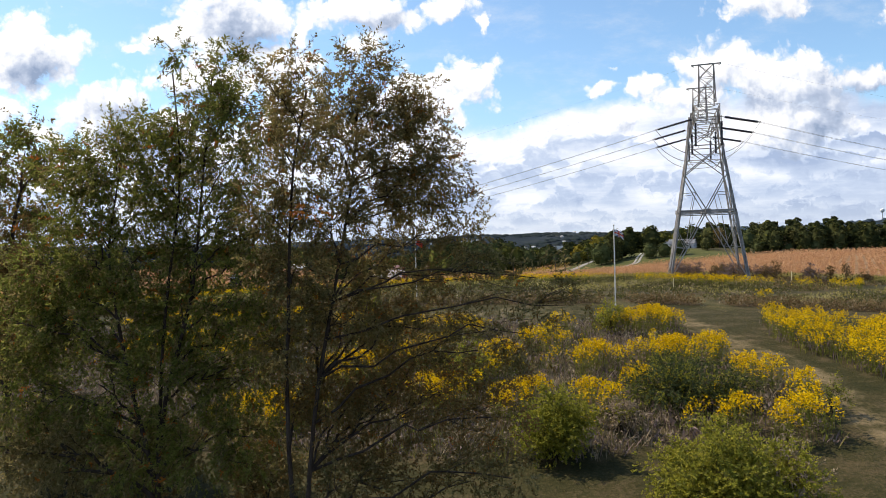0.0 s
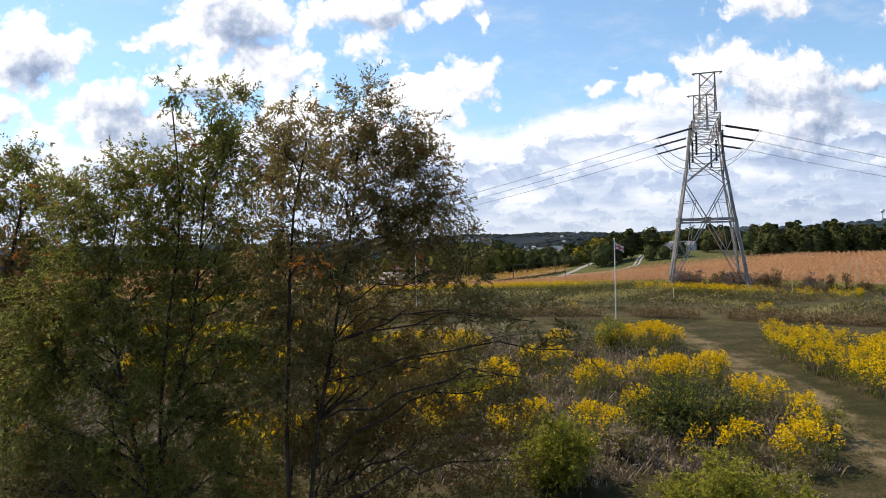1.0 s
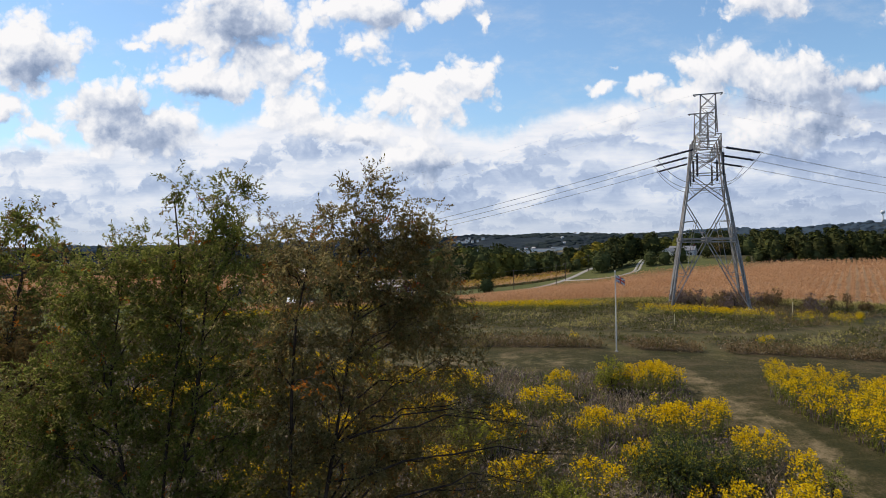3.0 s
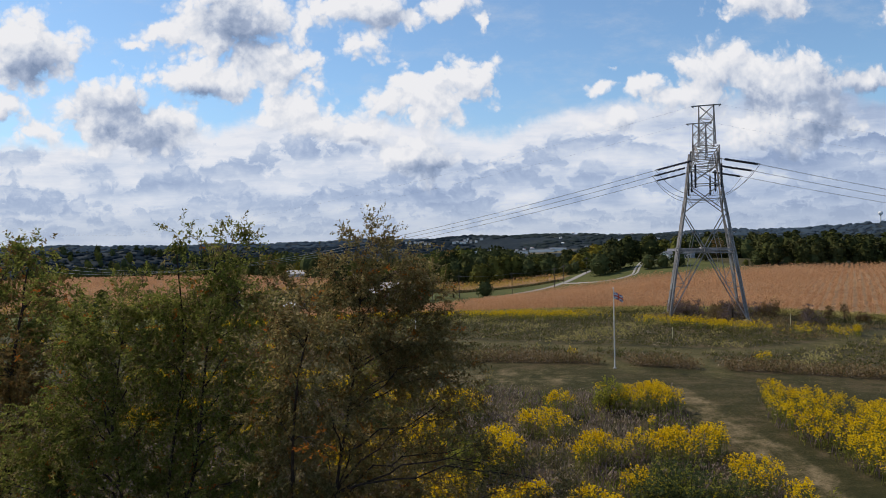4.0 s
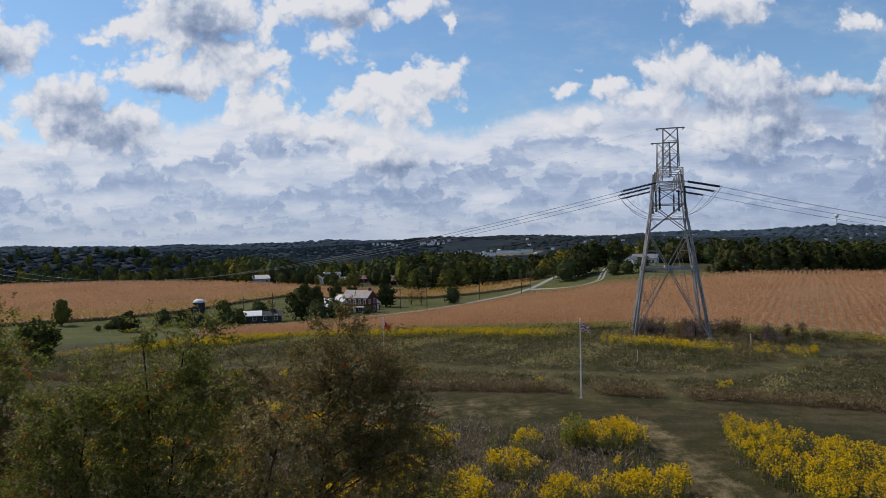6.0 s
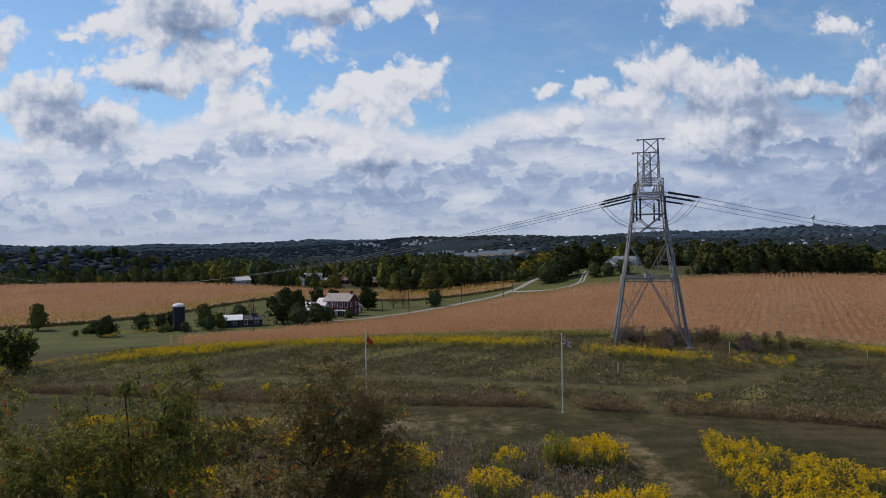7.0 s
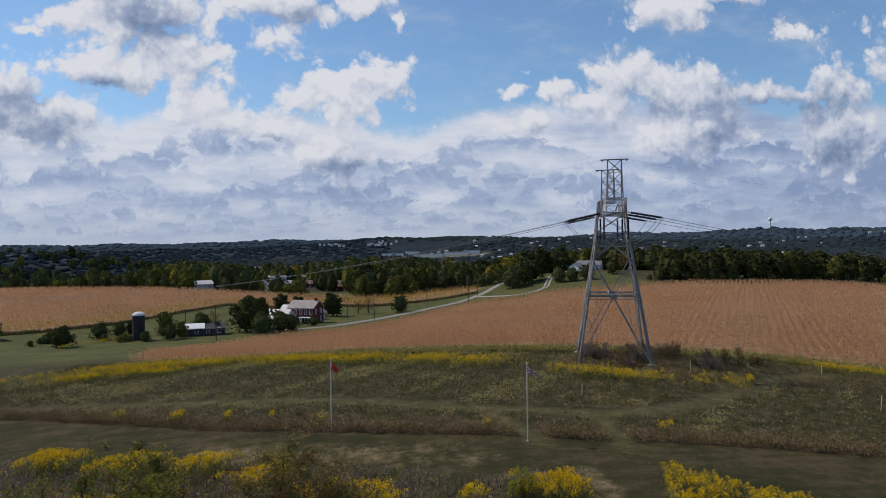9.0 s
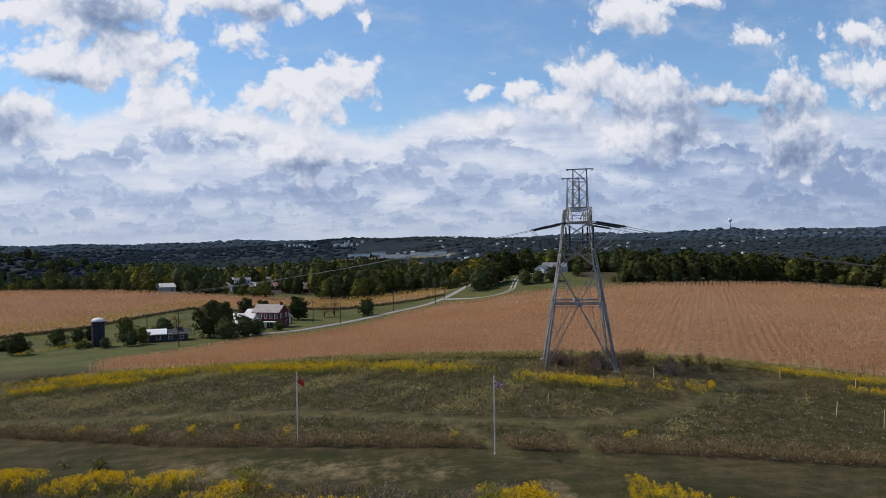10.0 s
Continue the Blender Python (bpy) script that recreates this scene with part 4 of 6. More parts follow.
# the taller russet strip along the mown edge
xe = rng.uniform(-60, 100, 11000)
ye = MEADOW_FRONT(xe) + np.abs(rng.normal(0, 1.3, len(xe))) + 0.2
keep = np.ones(len(xe), bool)
for s in SPURS:
    keep &= near_line(s, xe, ye) > 1.1
xe, ye = xe[keep], ye[keep]
fluff(heap, xe, ye, rng.uniform(0.6, 1.0, len(xe)), 5, np.where(rng.random(len(xe)) < 0.72, 2, np.where(rng.random(len(xe)) < 0.5, 3, 0)), 0.75)
# pale hay along the foot of the corn
xh = rng.uniform(-34, 95, 15000)
yh = CORN_FRONT(xh) - rng.uniform(0.6, 6.0, len(xh))
keep = np.hypot((xh - 39) / 12, (yh - 92) / 7) > 1
fluff(heap, xh[keep], yh[keep], rng.uniform(0.6, 1.0, keep.sum()), 4, np.where(rng.random(keep.sum()) < 0.86, 1, 0), 1.2)
stuff("meadow_grass", heap, [M["grass"], M["straw"], M["russet"], M["weed"]], "rough meadow of green, straw and russet grasses", "grass")

# short mown turf: a sparse nap of small blades where the lawn lies open
x, y = scatter(19000, -45, 60, 16, 62)
keep = (y < MEADOW_FRONT(x)) & ~MAIN_PATCH(x, y) & ~RIGHT_PATCH(x, y)
x, y = x[keep], y[keep]
heap = Heap()
tufts(heap, x, y, np.full(len(x), 0.075), np.full(len(x), 0.03), 3, np.where(clump_noise(x, y, 4) + rng.normal(0, 0.5, len(x)) > 0.9, 1, 0), 0.12, 0.9)
stuff("lawn_blades", heap, [M["grass"], M["straw"]], "short mown lawn with straw-coloured dry patches", "grass")


def goldenrod(heap, x, y, high, leafy, sprays, bloom, spray=1.0):
    """Upright leafy stems with arching yellow plumes: 0 plume, 1 leaf, 2 dry leaf."""
    count = len(x)
    root = on_land(x, y)
    lean = rng.normal(0, 0.12, (count, 2)) * high[:, None]
    top = root + np.column_stack([lean, high])
    # leaves along the stem
    k = rng.uniform(0.12, 0.86, (count, leafy))
    at = root[:, None] + (top - root)[:, None] * k[..., None]
    a = rng.uniform(0, 2 * np.pi, (count, leafy))
    way = np.stack([np.cos(a), np.sin(a), rng.uniform(0.1, 0.9, (count, leafy))], -1).reshape(-1, 3)
    v, f = leaves(at.reshape(-1, 3), way, rng.uniform(0.14, 0.28, count * leafy), 0.045 + 0.03 * rng.random(count * leafy), rng, 0.15)
    heap.add(v, f, np.repeat(np.where(rng.random(count) < 0.8, 1, 2), leafy))
    # stem
    side = np.zeros((count, 3))
    side[:, 0] = 0.008
    heap.add(np.stack([root - side, root + side, top + side, top - side], 1).reshape(-1, 3), np.arange(count * 4).reshape(-1, 4), 1)
    # plumes
    has = bloom
    m = int(has.sum())
    if m:
        a = rng.uniform(0, 2 * np.pi, (m, sprays))
        k = rng.uniform(0, 1, (m, sprays))
        reach = (1 - k) * 0.15 + 0.015
        out = np.stack([np.cos(a) * reach, np.sin(a) * reach, -0.02 + 0.46 * (k - 0.45)], -1)
        at = (top[has][:, None] + out).reshape(-1, 3)
        way = np.stack([np.cos(a), np.sin(a), rng.uniform(0.0, 0.9, (m, sprays))], -1).reshape(-1, 3)
        v, f = leaves(at, way, rng.uniform(0.08, 0.15, m * sprays) * spray, (0.055 + 0.035 * rng.random(m * sprays)) * spray, rng)
        heap.add(v, f, 0)


GOLD = [M["plume"], M["goldleaf"], M["weed"]]
# blooming islands inside the large near patch: x, y, half widths
ISLANDS = [(13.6, 43.8, 2.6, 2.1), (12.6, 36.6, 2.3, 1.5), (14.4, 36.4, 1.3, 1.4), (8.0, 36.8, 1.8, 1.3), (6.2, 40.5, 1.7, 1.3), (7.6, 43.6, 0.9, 0.8), (15.3, 32.6, 1.3, 1.6), (14.3, 27.0, 1.8, 1.2), (12.2, 27.8, 1.5, 1.0),
           (16.0, 30.0, 1.0, 1.6), (9.4, 32.0, 1.2, 1.0), (6.9, 30.6, 1.0, 1.4), (3.2, 37.5, 1.6, 2.4), (1.2, 45.5, 2.0, 1.6), (-0.8, 40.0, 2.0, 2.2), (-2.5, 46.5, 2.2, 1.5), (-6.5, 50.5, 2.6, 1.7), (-5.0, 38.0, 2.5, 2.5),
           (-11.5, 53.8, 3.2, 1.5), (-17.5, 55.5, 3.2, 1.8), (-24, 58.5, 3.0, 1.8), (-12, 44, 3, 3), (3.5, 31.5, 1.8, 1.5), (0, 33, 2.2, 2), (-19, 47, 3.5, 3), (-8, 32, 3, 2)]


def island(x, y):
    best = np.zeros(len(x))
    for cx, cy, rx, ry in ISLANDS:
        best = np.maximum(best, 1.25 - np.hypot((x - cx) / rx, (y - cy) / ry))
    return best


x, y = scatter(34000, -34, 18, 25, 66)
keep = MAIN_PATCH(x, y)
x, y = x[keep], y[keep]
keen = island(x, y) + 0.34 * clump_noise(x, y, 0.8) - 0.04
keep = keen + rng.normal(0, 0.1, len(x)) > 0.42
gx_, gy_ = x[keep], y[keep]
heap = Heap()
goldenrod(heap, gx_, gy_, 0.75 + 0.75 * np.clip(keen[keep], 0, 1) ** 0.6 * rng.uniform(0.8, 1.15, len(gx_)), 5, 19, rng.random(len(gx_)) < 0.94, 0.98)
stuff("goldenrod_patch", heap, GOLD, "large clump of yellow goldenrod in full bloom", "wildflowers")
x, y = scatter(11500, 18, 50, 18, 48)
keep = RIGHT_PATCH(x, y)
x, y = x[keep], y[keep]
keep = clump_noise(x, y, 1.3, 1.0) + rng.normal(0, 0.3, len(x)) > -0.45
x, y = x[keep], y[keep]
heap = Heap()
goldenrod(heap, x, y, rng.uniform(0.9, 1.25, len(x)) + 0.22 * clump_noise(x, y, 0.9, 2.0), 5, 19, rng.random(len(x)) < 0.9, 0.92)
stuff("goldenrod_patch", heap, GOLD, "dense goldenrod clump edging the mown diagonal path", "wildflowers")

# grey-brown weeds between the blooms
x, y = scatter(17000, -36, 18, 25, 66)
keep = MAIN_PATCH(x, y)
x, y = x[keep], y[keep]
keep = island(x, y) + rng.normal(0, 0.15, len(x)) < 0.55
x, y = x[keep], y[keep]
index = np.where(clump_noise(x, y, 2.2, 3.0) + rng.normal(0, 0.4, len(x)) > 0.55, 1, 0)
index = np.where(rng.random(len(x)) < 0.4, 2, index)
heap = Heap()
tufts(heap, x, y, rng.uniform(0.4, 0.8, len(x)), np.full(len(x), 0.055), 3, index, 0.2, 0.9)
fluff(heap, x, y, rng.uniform(0.5, 1.0, len(x)), 4, index, 0.8)
xr, yr = scatter(5000, 18, 56, 13, 48)
keep = RIGHT_PATCH(xr, yr)
tufts(heap, xr[keep], yr[keep], rng.uniform(0.4, 0.9, keep.sum()), np.full(keep.sum(), 0.05), 6, np.where(rng.random(keep.sum()) < 0.5, 1, 2), 0.16, 0.55)
stuff("weed_thicket", heap, [M["weed"], M["goldleaf"], M["brush"]], "tangled dry weeds and seed heads between goldenrod", "weeds")

# bands of goldenrod before the corn
BANDS = [("left", [(-46, 104), (-34, 107), (-20, 106), (-10, 104), (0, 101), (10, 97), (17, 91), (24, 88)], 5.0, 7000), ("left_end", [(-62, 96), (-53, 100), (-44, 104.5)], 2.4, 900), ("left_low", [(-42, 98), (-30, 99.5), (-22, 98)], 1.8, 900),
         ("mid", [(23.5, 83), (29.5, 81), (34.5, 77.5), (41, 76), (46, 74)], 3.0, 1500), ("right", [(60, 86.5), (66, 80.5), (73, 74), (84, 66)], 2.4, 1900), ("right_low", [(62.5, 73), (67, 69), (72, 65)], 1.1, 300),
         ("front", [(-8.0, 66.2), (-6.6, 66.0)], 0.8, 90), ("front", [(-17.5, 69.2), (-16.5, 69)], 0.8, 60), ("front", [(-24, 72), (-22.5, 71.5)], 0.7, 60), ("front", [(-12, 67), (-11.7, 67)], 0.5, 25), ("front", [(-3.4, 63.6), (-3, 63.6)], 0.4, 20),
         ("front", [(9.5, 59), (12, 58.3)], 0.5, 40), ("farm", [(-73, 176), (-70, 190), (-66, 200), (-59, 213)], 2.2, 420), ("farm", [(-90, 214), (-80, 219), (-67, 235)], 1.5, 300), ("farm", [(-54, 212), (-48, 215)], 1.2, 120), ("trail_end", [(46, 75.5), (47, 76.5)], 0.7, 60), ("front", [(26, 56), (27, 55.5)], 0.5, 30)]
for where, points, wide, count in BANDS:
    p = np.array(points, float)
    at = np.concatenate([[0], np.cumsum(np.linalg.norm(np.diff(p, axis=0), axis=1))])
    s = rng.uniform(0, at[-1], count)
    off = np.clip(rng.normal(0, 0.5, count), -1, 1) * wide
    x, y = np.interp(s, at, p[:, 0]) + off * 0.25, np.interp(s, at, p[:, 1]) + off
    keep = clump_noise(x, y, 1.9, 4.0) + rng.normal(0, 0.35, count) > -0.35
    fade = np.clip(np.minimum(s, at[-1] - s) / (0.22 * at[-1]) + 0.15, 0, 1) if count > 400 else np.ones(count)
    keep &= rng.random(count) < fade * np.clip(0.75 + 0.5 * clump_noise(x, y, 4.5, 1.0), 0.1, 1)
    x, y = x[keep], y[keep]
    heap = Heap()
    goldenrod(heap, x, y, rng.uniform(0.7, 1.15, len(x)), 3, 10, rng.random(len(x)) < 0.92)
    stuff("goldenrod_band", heap, GOLD, "band of yellow goldenrod along the meadow edge", "wildflowers")


# dark weedy margin of the far cornfield
x = rng.uniform(-170, 60, 5200)
y = LEFT_FRONT(x) - rng.uniform(0.2, 3.5, len(x))
heap = Heap()
tufts(heap, x, y, rng.uniform(0.6, 1.3, len(x)), np.full(len(x), 0.35), 3, np.where(rng.random(len(x)) < 0.6, 0, 1), 0.4, 0.8)
stuff("field_margin", heap, [M["russet"], M["leaf_dark"]], "weedy russet margin along the far cornfield", "weeds")


# ---- corn: rows of dry stalks ----
def corn_field(name, region, x0, x1, y0, y1, turn, gap, label, greener, margin=None):
    """Clumps of dry leaves on rows that run at an angle; gap: step along the row near and far."""
    c, s = math.cos(turn), math.sin(turn)
    heap = Heap()
    for lo, hi, step, row, bits, size in gap:
        span = max(x1 - x0, y1 - y0) * 1.5
        u, v = np.meshgrid(np.arange(-span / 2, span / 2, step), np.arange(-span / 2, span / 2, row), indexing="ij")
        u, v = u.ravel() + rng.normal(0, step * 0.3, u.size), v.ravel() + rng.normal(0, 0.11, v.size)
        x, y = (x0 + x1) / 2 + u * c - v * s, (y0 + y1) / 2 + u * s + v * c
        r = np.hypot(x, y)
        keep = (x > x0) & (x < x1) & (y > y0) & (y < y1) & (r >= lo) & (r < hi)
        keep &= (np.degrees(np.arctan2(x, y)) > -40) & (np.degrees(np.arctan2(x, y)) < 50)
        x, y = x[keep], y[keep]
        keep = region(x, y) & (clump_noise(x, y, 9) + rng.normal(0, 0.4, len(x)) > -2.2)
        x, y = x[keep], y[keep]
        root = on_land(x, y)
        high = rng.uniform(1.7, 2.2, len(x)) * np.clip(1 + 0.06 * clump_noise(x, y, 12), 0.8, 1.2)
        base = np.repeat(root, bits, 0)
        k = np.tile(np.linspace(0.3, 0.95, bits), len(x)) + rng.normal(0, 0.05, len(base))
        base[:, 2] += np.repeat(high, bits) * k
        base[:, :2] += rng.normal(0, 0.07 + 0.03 * (size - 1), (len(base), 2))
        a = rng.uniform(0, 2 * np.pi, len(base))
        up = rng.uniform(-0.1, 0.8, len(base))
        along, across = np.cos(a), np.sin(a) * 0.7
        way = np.stack([along * c - across * s, along * s + across * c, up], -1)
        green = (clump_noise(base[:, 0], base[:, 1], 30, 1.0) + rng.normal(0, 0.4, len(base))) > greener
        if margin is not None:
            green |= base[:, 1] - margin(base[:, 0]) < 26 + 14 * clump_noise(base[:, 0], base[:, 1], 25, 2.0) + rng.normal(0, 6, len(base))
        vv, ff = leaves(base, way, rng.uniform(0.3, 0.58, len(base)) * size, (0.1 + 0.06 * rng.random(len(base))) * size, rng, 0.1)
        heap.add(vv, ff, green.astype(int))
        vv, ff = blades(root, high, np.full(len(x), 0.06 * size), rng, 0.12)
        heap.add(vv, ff, 0)
    return stuff(name, heap, [M["corn"], M["corn_green"]], label, "corn field")


ROWS = radians(59)
corn_field("corn_field", lambda x, y: in_corn(x, y)[0] & (np.hypot((x - 103) / 7, (y - 117) / 1.6) > 1), -50, 250, 55, 325, ROWS,
           [(0, 150, 0.36, 1.5, 4, 1.15), (150, 215, 0.6, 1.5, 4, 1.35), (215, 420, 1.3, 1.5, 3, 2.0)], "ripe tan cornfield in long parallel rows", 1.6)
corn_field("corn_field", lambda x, y: in_corn(x, y)[1], -320, 75, 180, 460, radians(20), [(0, 330, 1.2, 1.5, 3, 2.1), (330, 600, 2.0, 2.0, 3, 2.9)], "distant ripe cornfield with a greener margin", 1.5, LEFT_FRONT)

# ---- trees and shrubs close by ----
def bent(p, q, sag, count, rng):
    """A branch from p to q that bows upward by sag and wavers a little."""
    p, q = np.asarray(p, float), np.asarray(q, float)
    t = np.linspace(0, 1, count)[:, None]
    line_ = p + (q - p) * t
    line_[:, 2] += sag * np.sin(np.pi * t[:, 0])
    wave = rng.normal(0, 0.03 * np.linalg.norm(q - p), (count, 3)) * np.sin(np.pi * t)
    return line_ + wave


def leafy_plant(name, base, stems, lobes, label, category, leaf_mats, spec, seed):
    """A tree or shrub: stems given as lines of places, a limb out to each lobe of the crown, and sprays of leaves there.
    spec: twigs per metre cubed-ish of lobe, leaves on a twig, leaf length, leaf width, twig length, droop, stem radius."""
    rng = np.random.default_rng(seed)
    per, each, long, wide, reach, droop, thick = spec
    ob = thing(name, base, label, category)
    b = np.array(base, float)
    wood, sticks, crown = Heap(), Heap(), Heap()
    nodes, node_r = [], []
    for line_ in stems:
        pts = np.array(line_, float)
        fine = np.column_stack([np.interp(np.linspace(0, 1, 14), np.linspace(0, 1, len(pts)), pts[:, k]) for k in range(3)])
        fine[1:-1] = (fine[:-2] + 2 * fine[1:-1] + fine[2:]) / 4 + rng.normal(0, thick * 0.15, (12, 3))
        r = np.linspace(thick, thick * 0.28, 14)
        r[0] *= 1.35
        v, f = tube(fine - b, r, 8)
        wood.add(v, f)
        nodes.append(fine)
        node_r.append(r)
    nodes, node_r = np.concatenate(nodes), np.concatenate(node_r)
    for lobe in lobes:
        c, rad = np.array(lobe[:3]), lobe[3]
        kind = lobe[4] if len(lobe) > 4 else 0
        # the limb leaves the stem below the lobe
        cost = np.linalg.norm(nodes - c, axis=1) + 0.9 * np.maximum(0, nodes[:, 2] - c[2] + rad)
        k = int(cost.argmin())
        start = nodes[k]
        limb = bent(start, c, 0.08 * np.linalg.norm(c - start), 8, rng)
        r0 = min(node_r[k] * 0.7, 0.018 + 0.022 * np.linalg.norm(c - start))
        v, f = tube(limb - b, np.linspace(r0, r0 * 0.35, 8), 6)
        wood.add(v, f)
        tips = []
        for _ in range(max(4, int(5 * rad))):
            d = unit(rng.normal(size=3) + np.array([0, 0, 0.35]))
            q = c + d * rad * rng.uniform(0.75, 1.05)
            side_branch = bent(limb[rng.integers(3, 7)], q, 0.06, 6, rng)
            v, f = tube(side_branch - b, np.linspace(max(0.008, r0 * 0.4), 0.004, 6), 3)
            sticks.add(v, f)
            tips.append(side_branch[2:])
        tips = np.concatenate(tips)
        count = int(per * rad ** 2 * (1.0 if droop < 0.2 else 0.75 if c[0] > -1.9 and c[2] < 5.6 else 1.15 if c[2] < 4.6 else 1.0))
        # twigs: partly along side branches, partly through the lobe's shell
        a = unit(rng.normal(size=(count, 3))) * (rad * rng.uniform(0.15, 1.0, count) ** 0.55)[:, None] * rng.uniform(0.75, 1.18, count)[:, None] + c
        on = rng.random(count) < 0.5
        a[on] = tips[rng.integers(0, len(tips), on.sum())] + rng.normal(0, 0.09 * max(rad, 0.6), (on.sum(), 3))
        way = unit(unit(a - c) + rng.normal(0, 0.55, (count, 3)) + np.array([0, 0, -droop]))
        length = reach * rng.uniform(0.5, 1.2, count)
        end = a + way * length[:, None]
        end[:, 2] -= droop * 0.35 * length
        side = unit(np.cross(way, rng.normal(size=(count, 3)))) * 0.0035
        sticks.add((np.stack([a - side, a + side, end + side * 0.4, end - side * 0.4], 1) - b).reshape(-1, 3), np.arange(count * 4).reshape(-1, 4))
        t = (np.arange(each) + 0.6) / each
        at_ = (a[:, None] + (end - a)[:, None] * t[None, :, None]).reshape(-1, 3)
        out = np.cross(np.repeat(way, each, 0), rng.normal(size=(count * each, 3)))
        lw = unit(unit(out) * 0.8 + np.repeat(way, each, 0) * 0.7)
        v, f = leaves(at_ - b, lw, long * rng.uniform(0.6, 1.25, len(at_)), wide * rng.uniform(0.7, 1.3, len(at_)), rng, droop * 0.8)
        idx = np.full(len(at_), kind)
        idx[np.repeat(rng.random(count) < 0.24, each)] = min(1, len(leaf_mats) - 1)
        if len(leaf_mats) > 2:
            idx[np.repeat(rng.random(count) < (0.012 if kind < 2 else 0.8), each)] = 2
        crown.add(v, f, idx)
    for key, heap, mats in (("trunk", wood, [M["bark"]]), ("branchwork", sticks, [M["twig"]]), ("crown", crown, leaf_mats)):
        part_ob = new(key, heap.mesh(key, mats))
        part_ob.parent = ob
        if key != "trunk":
            tagged(part_ob, kind="stuff")
    return ob


# lobes of the crowns: place and radius, and the tone of the leaves where it differs
TALL = [(-4.5, 18.3, 8.9, 0.85), (-3.7, 18.0, 8.3, 1.0), (-1.9, 18.5, 8.6, 0.95), (-1.0, 19.0, 7.8, 0.9), (-0.7, 18.5, 6.8, 0.9), (-2.9, 18.8, 9.3, 0.65),
        (-3.0, 14.0, 9.0, 0.51), (-3.6, 14.3, 8.6, 0.47), (-3.0, 14.5, 7.9, 0.78), (-4.0, 15.5, 7.9, 0.67), (-2.0, 18.8, 10.2, 0.8), (-2.5, 18.4, 9.3, 0.86), (-1.3, 19.0, 9.3, 0.89), 
        (-0.4, 20.0, 9.6, 0.71), (-0.2, 20.0, 8.4, 0.85), (-1.2, 19.0, 7.9, 1.21), (-2.6, 17.5, 7.7, 1.12), (-3.5, 16.0, 6.7, 0.96), (-1.8, 18.5, 6.4, 1.18), (-2.9, 17.0, 5.9, 1.09), 
        (-0.4, 19.5, 6.6, 1.08), (0.8, 20.0, 6.0, 0.68)]
SKIRT = [(-4.5, 17.0, 6.1, 1.02), (-2.2, 18.5, 4.9, 1.26), (-0.6, 19.5, 5.0, 1.16), (0.5, 19.0, 4.3, 0.89), (1.5, 17.5, 4.2, 0.72), (2.4, 16.5, 4.2, 0.74), (3.3, 16.5, 3.5, 0.59), 
        (2.1, 16.5, 2.8, 0.92), (1.0, 18.0, 2.2, 1.15), (-0.2, 19.0, 2.9, 1.21), (-1.5, 18.5, 3.0, 1.26), (-2.7, 17.5, 3.3, 1.2), (-3.8, 17.0, 4.5, 1.09), (-4.1, 17.0, 2.5, 1.17), 
        (1.4, 17.0, 0.6, 1.09, 1), (-0.1, 18.5, 0.9, 1.34, 1), (-1.5, 18.5, 0.6, 1.34), (-2.9, 18.0, 0.8, 1.23, 1), (0.6, 18.0, -1.4, 1.31), (-1.1, 18.0, -1.3, 1.31, 1), 
        (1.7, 17.0, -1.0, 0.8), (-2.8, 17.5, -1.2, 1.27), (-2.8, 14.0, 5.9, 0.2, 2)]
GREEN_TOP = [(-10.6, 19.8, 7.7, 0.9), (-9.5, 19.5, 8.1, 0.9), (-5.6, 18.5, 8.6, 1.0), (-6.6, 19.0, 9.2, 0.75), (-7.8, 19.0, 8.5, 0.9),
        (-7.0, 18.3, 10.5, 0.53), (-5.7, 18.3, 10.2, 0.7), (-6.4, 18.6, 9.4, 0.87), (-5.2, 17.5, 8.8, 0.75), (-7.1, 19.0, 8.4, 1.05), (-8.4, 20.0, 8.0, 0.93), (-9.0, 20.5, 9.1, 0.52), 
        (-9.8, 20.5, 8.4, 0.9), (-10.7, 20.3, 7.8, 0.78), (-7.7, 19.0, 6.9, 1.21), (-5.8, 18.0, 7.3, 1.08), (-9.5, 20.0, 6.7, 1.27), (-11.1, 20.5, 6.4, 1.04), (-5.2, 18.0, 5.4, 1.08), 
        (-7.0, 19.0, 5.3, 1.21), (-8.8, 19.5, 5.0, 1.33)]
GREEN_LOW = [(-10.6, 20.0, 5.1, 1.27), (-12.4, 20.5, 4.8, 1.22), (-5.7, 18.5, 3.7, 1.26), (-7.4, 19.0, 3.2, 1.29), (-9.4, 19.5, 3.2, 1.33), (-11.4, 20.0, 3.2, 1.36), 
        (-13.2, 20.5, 3.0, 1.39), (-5.9, 18.5, 1.8, 1.26), (-8.0, 19.0, 1.3, 1.29), (-10.2, 19.5, 1.3, 1.33), (-12.3, 20.0, 1.0, 1.36), (-6.7, 18.5, -0.4, 1.42), (-9.0, 19.0, -0.6, 1.46), 
        (-11.2, 19.5, -0.7, 1.49, 1), (-13.2, 20.0, -0.8, 1.36, 1), (-5.2, 18.0, 0.0, 1.08)]
